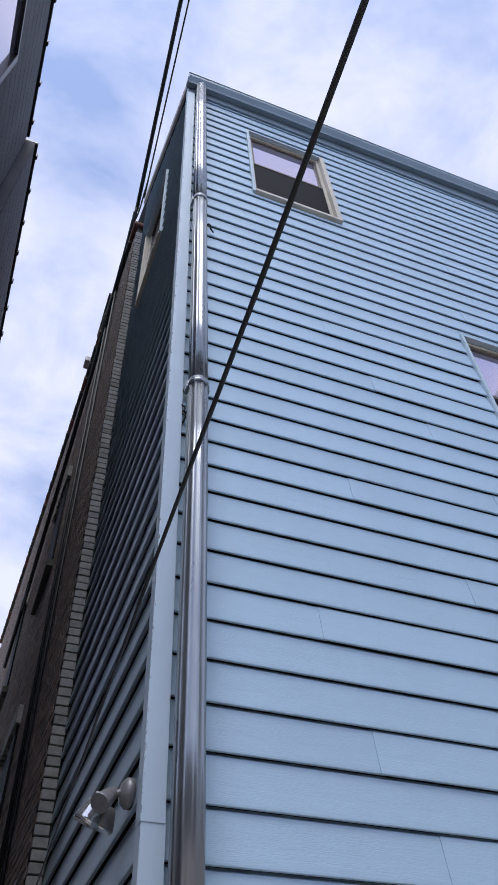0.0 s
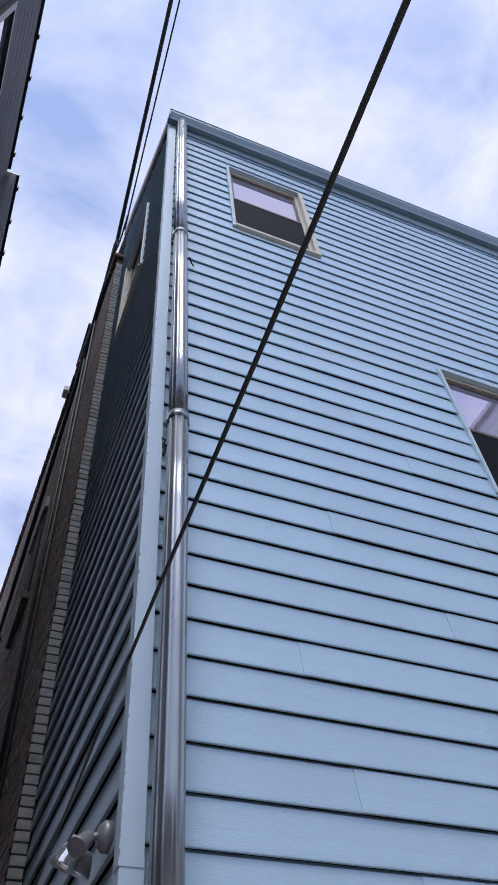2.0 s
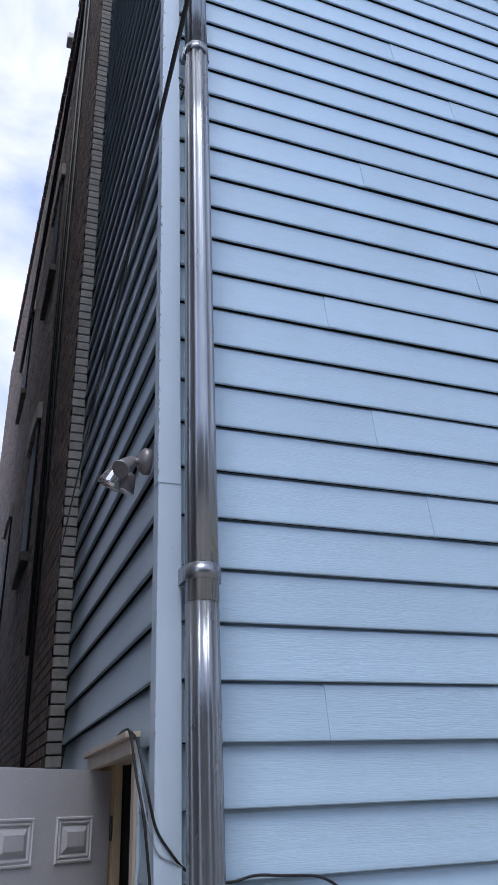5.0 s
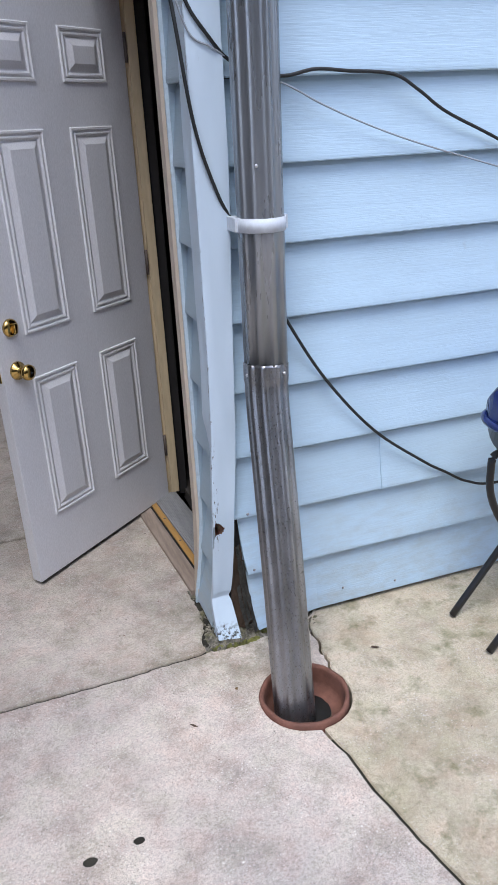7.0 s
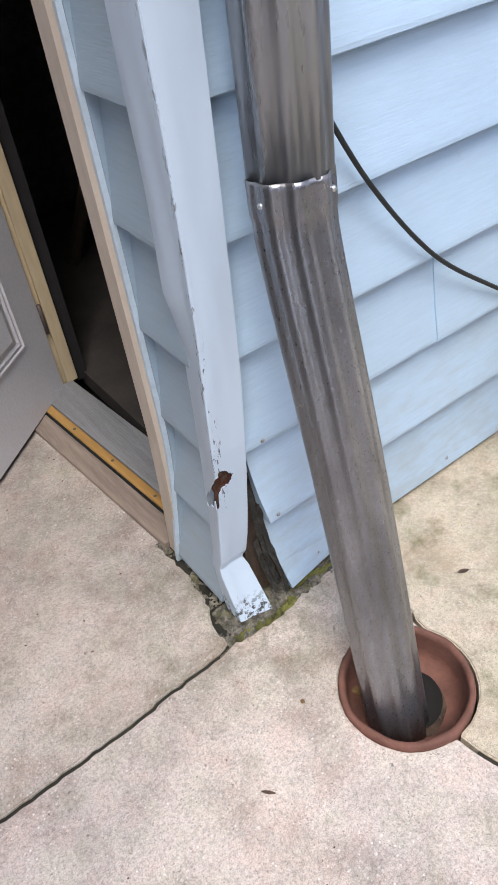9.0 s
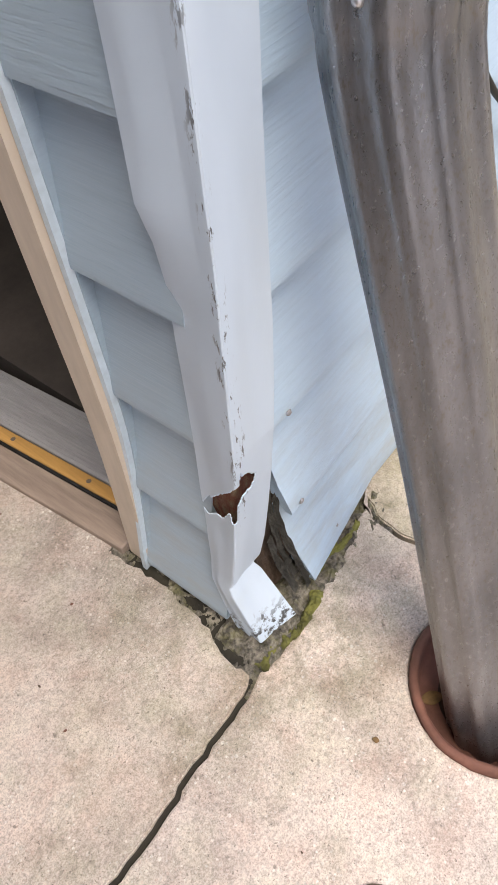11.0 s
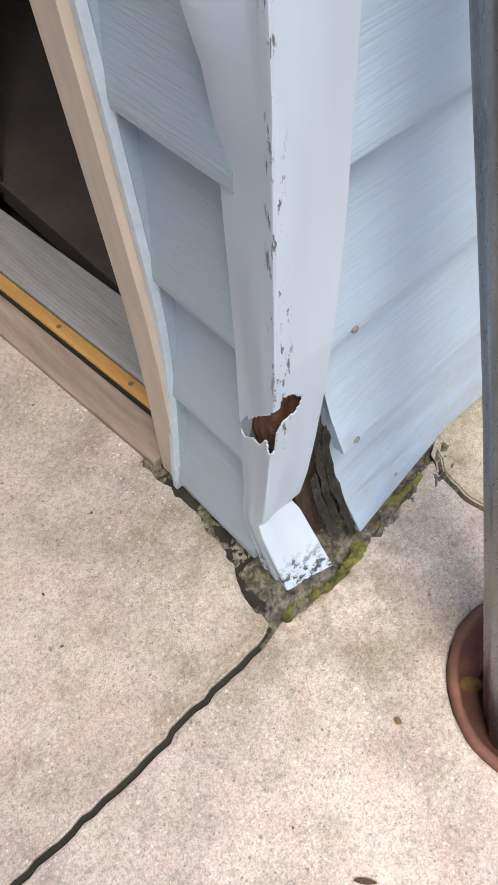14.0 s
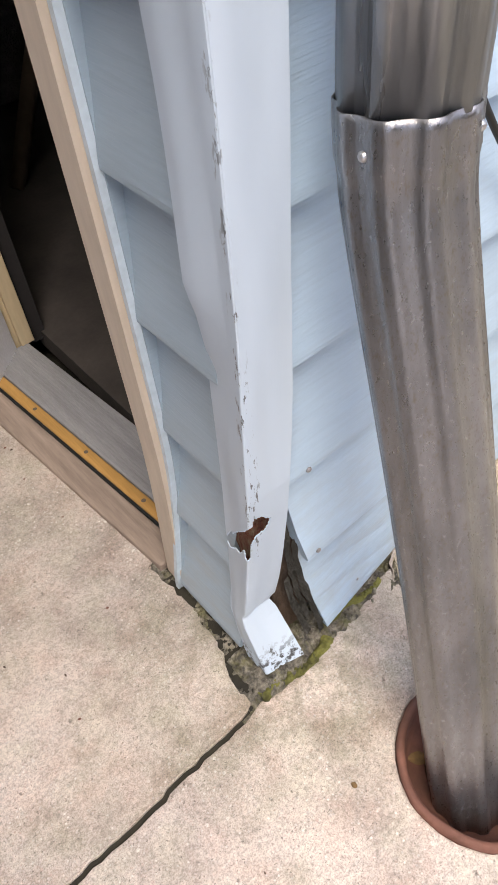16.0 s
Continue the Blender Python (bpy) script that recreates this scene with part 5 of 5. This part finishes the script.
def brick_block(verts, faces, o, d, nrm, length, h, z, depth):
    i = len(verts)
    for a in (0, length):
        for t in (0, depth):
            for zz in (z, z + h):
                p = o + d * a + nrm * t
                verts.append((p.x, p.y, zz))
    for f in ((0, 1, 3, 2), (4, 6, 7, 5), (0, 4, 5, 1), (2, 3, 7, 6), (0, 2, 6, 4), (1, 5, 7, 3)):
        faces.append([i + q for q in f])


verts, faces = [], []
nout = Vector((-bdir.y, bdir.x, 0))
nout = nout if nout.x < 0 else -nout
rows = int((BR_TOP - 0.15) / 0.0725)
rnd = random.Random(2)
for r in range(rows):
    z = r * 0.0725
    far = 9.0 if z < 6 else 12.0
    a = 0.0 if r % 2 else 0.104
    while a < far:
        brick_block(verts, faces, BR0 + bdir * a, bdir, nout, 0.196, 0.060, z, 0.004 + rnd.uniform(0, 0.004))
        a += 0.208
me = bpy.data.meshes.new("bricks")
me.from_pydata(verts, [], faces)
me.materials.append(M["brick"])
bricks = tagged(new("brickwork", me), "dark red bricks in running bond", kind="stuff")
bricks.parent = brick_house
bm0 = box(0, 0.093, 0, 0.02, 0, 0.061, 0.004)
me = bpy.data.meshes.new("brick")
bm0.to_mesh(me)
bm0.free()
me.materials.append(M["painted_brick"])
for r in range(rows):
    ob = new("brick", me)
    ob.parent = brick_house
    ob.location = (BR0.x - 0.004 + rnd.uniform(-0.004, 0.004), SIDE_Y - 0.012 + rnd.uniform(-0.003, 0.003), r * 0.0725)
# coping, parapet stack, lamp
a, i = -0.05, 0
while a < 11.5:
    p = BR0 + bdir * a
    part("coping_tile", box(p.x - 0.06, p.x + 0.30, p.y, p.y + 0.32, BR_TOP - 0.02, BR_TOP + 0.07 + (0.012 if i % 2 else 0), 0.02), M["terracotta" if i % 3 == 0 else "mortar"], brick_house)
    a += 0.34
    i += 1
p = BR0 + bdir * 1.75
ch = part("chimney", box(p.x - 0.015, p.x + 0.7, p.y, p.y + 0.85, BR_TOP, BR_TOP + 0.75, 0.01), M["brick"], brick_house, "brick stack on the parapet")
part("chimney_cap", box(p.x - 0.05, p.x + 0.74, p.y - 0.03, p.y + 0.88, BR_TOP + 0.75, BR_TOP + 0.83, 0.01), M["roof"], ch)
p = BR0 + bdir * 3.0
lampb = part("parapet_lamp", box(p.x - 0.12, p.x + 0.06, p.y - 0.1, p.y + 0.1, BR_TOP + 0.36, BR_TOP + 0.50, 0.02), M["flood"], brick_house, "small grey lamp on the parapet")
part("lamp_arm", tube([(p.x - 0.02, p.y, BR_TOP + 0.4), (p.x + 0.10, p.y, BR_TOP + 0.05)], 0.02, 8), M["flood"], lampb)
for a0, z0, h in ((2.4, 4.2, 1.5), (2.4, 7.8, 1.5), (5.4, 4.2, 1.5), (5.4, 7.8, 1.5)):
    p = BR0 + bdir * a0
    wnd = part("window", box(p.x - 0.030, p.x + 0.02, p.y, p.y + 0.9, z0, z0 + h, 0.005), M["screen"], brick_house, "dark alley window")
    part("sill", box(p.x - 0.085, p.x + 0.02, p.y - 0.08, p.y + 0.98, z0 - 0.10, z0, 0.01), M["mortar"], wnd)
    for j in range(12):
        q = p + bdir * (-0.06 + 0.085 * j)
        part("arch_brick", box(q.x - 0.055, q.x + 0.02, q.y, q.y + 0.072, z0 + h + 0.05 * math.sin(math.pi * j / 11), z0 + h + 0.2 + 0.05 * math.sin(math.pi * j / 11), 0.004), M["painted_brick"], wnd)
for a0, z0, z1 in ((0.9, 0.2, 12.4), (1.3, 3.0, 12.2)):
    p = BR0 + bdir * a0 + nout * 0.035
    tagged(part("conduit", tube([(p.x, p.y, z0), (p.x - 0.01, p.y + 0.1, (z0 + z1) / 2), (p.x, p.y + 0.05, z1)], 0.016, 8), M["cable"]), "black conduit fixed to the brick wall", "conduit")


def alley_house(name, x, y0, y1, top, label):
    h = thing(name, label, "house")
    part("wall", box(x - 4.0, x, y0, y1, ZG, top, 0.01), M["dark_stucco"], h)
    z = 0.3
    while z < top - 0.3:
        part("board", box(x, x + 0.012, y0, y1, z, z + 0.29, 0.003), M["dark_stucco"], h)
        z += 0.30
    part("coping", box(x - 0.3, x + 0.035, y0, y1, top, top + 0.05, 0.008), M["black_metal"], h)
    a = y0 + 0.2
    while a < y1 - 0.05:
        part("coping_clip", box(x + 0.028, x + 0.055, a - 0.03, a + 0.03, top - 0.02, top + 0.065, 0.008), M["black_metal"], h)
        a += 0.52
    return h


west = alley_house("dark_house", -1.865, -1.4, 1.62, 12.5, "dark grey boarded house with clipped metal coping")
wd = part("window", frame_ring(-0.95, -0.05, 8.6, 10.1, 0.07, -1.853, -1.80, False), M["black_metal"], west, "dark window frame")
part("pane", box(-1.853, -1.84, -0.88, -0.12, 8.67, 10.03), M["glass"], wd)
alley_house("dark_house", -1.735, 1.66, 9.0, 12.5, "dark grey boarded house further down the alley")

neighbour = thing("white_house", "white clapboard house beyond the blue one", "house")
part("wall", box(8.30, 14.0, -5.0, 7.0, ZG, 14.2), M["white_brick"], neighbour)
for i in range(58):
    part("board", box(8.27, 8.30, -5.0, 7.0, 0.25 * i - 0.25 + 0.01, 0.25 * i, 0.004) if i < 57 else box(8.2, 8.30, -5.0, 7.0, 14.12, 14.25, 0.01), M["white_brick"], neighbour)

# unseen wall, added to block low sky light so light falls from above
garage = thing("garage", "plain grey unseen wall added across the yard to block low sky light", "garage")
part("wall", box(-7.0, 9.0, -9.4, -9.0, ZG - 0.1, 6.2, 0.01), M["mortar"], garage)
part("coping", box(-7.05, 9.05, -9.45, -8.95, 6.2, 6.28, 0.01), M["roof"], garage)
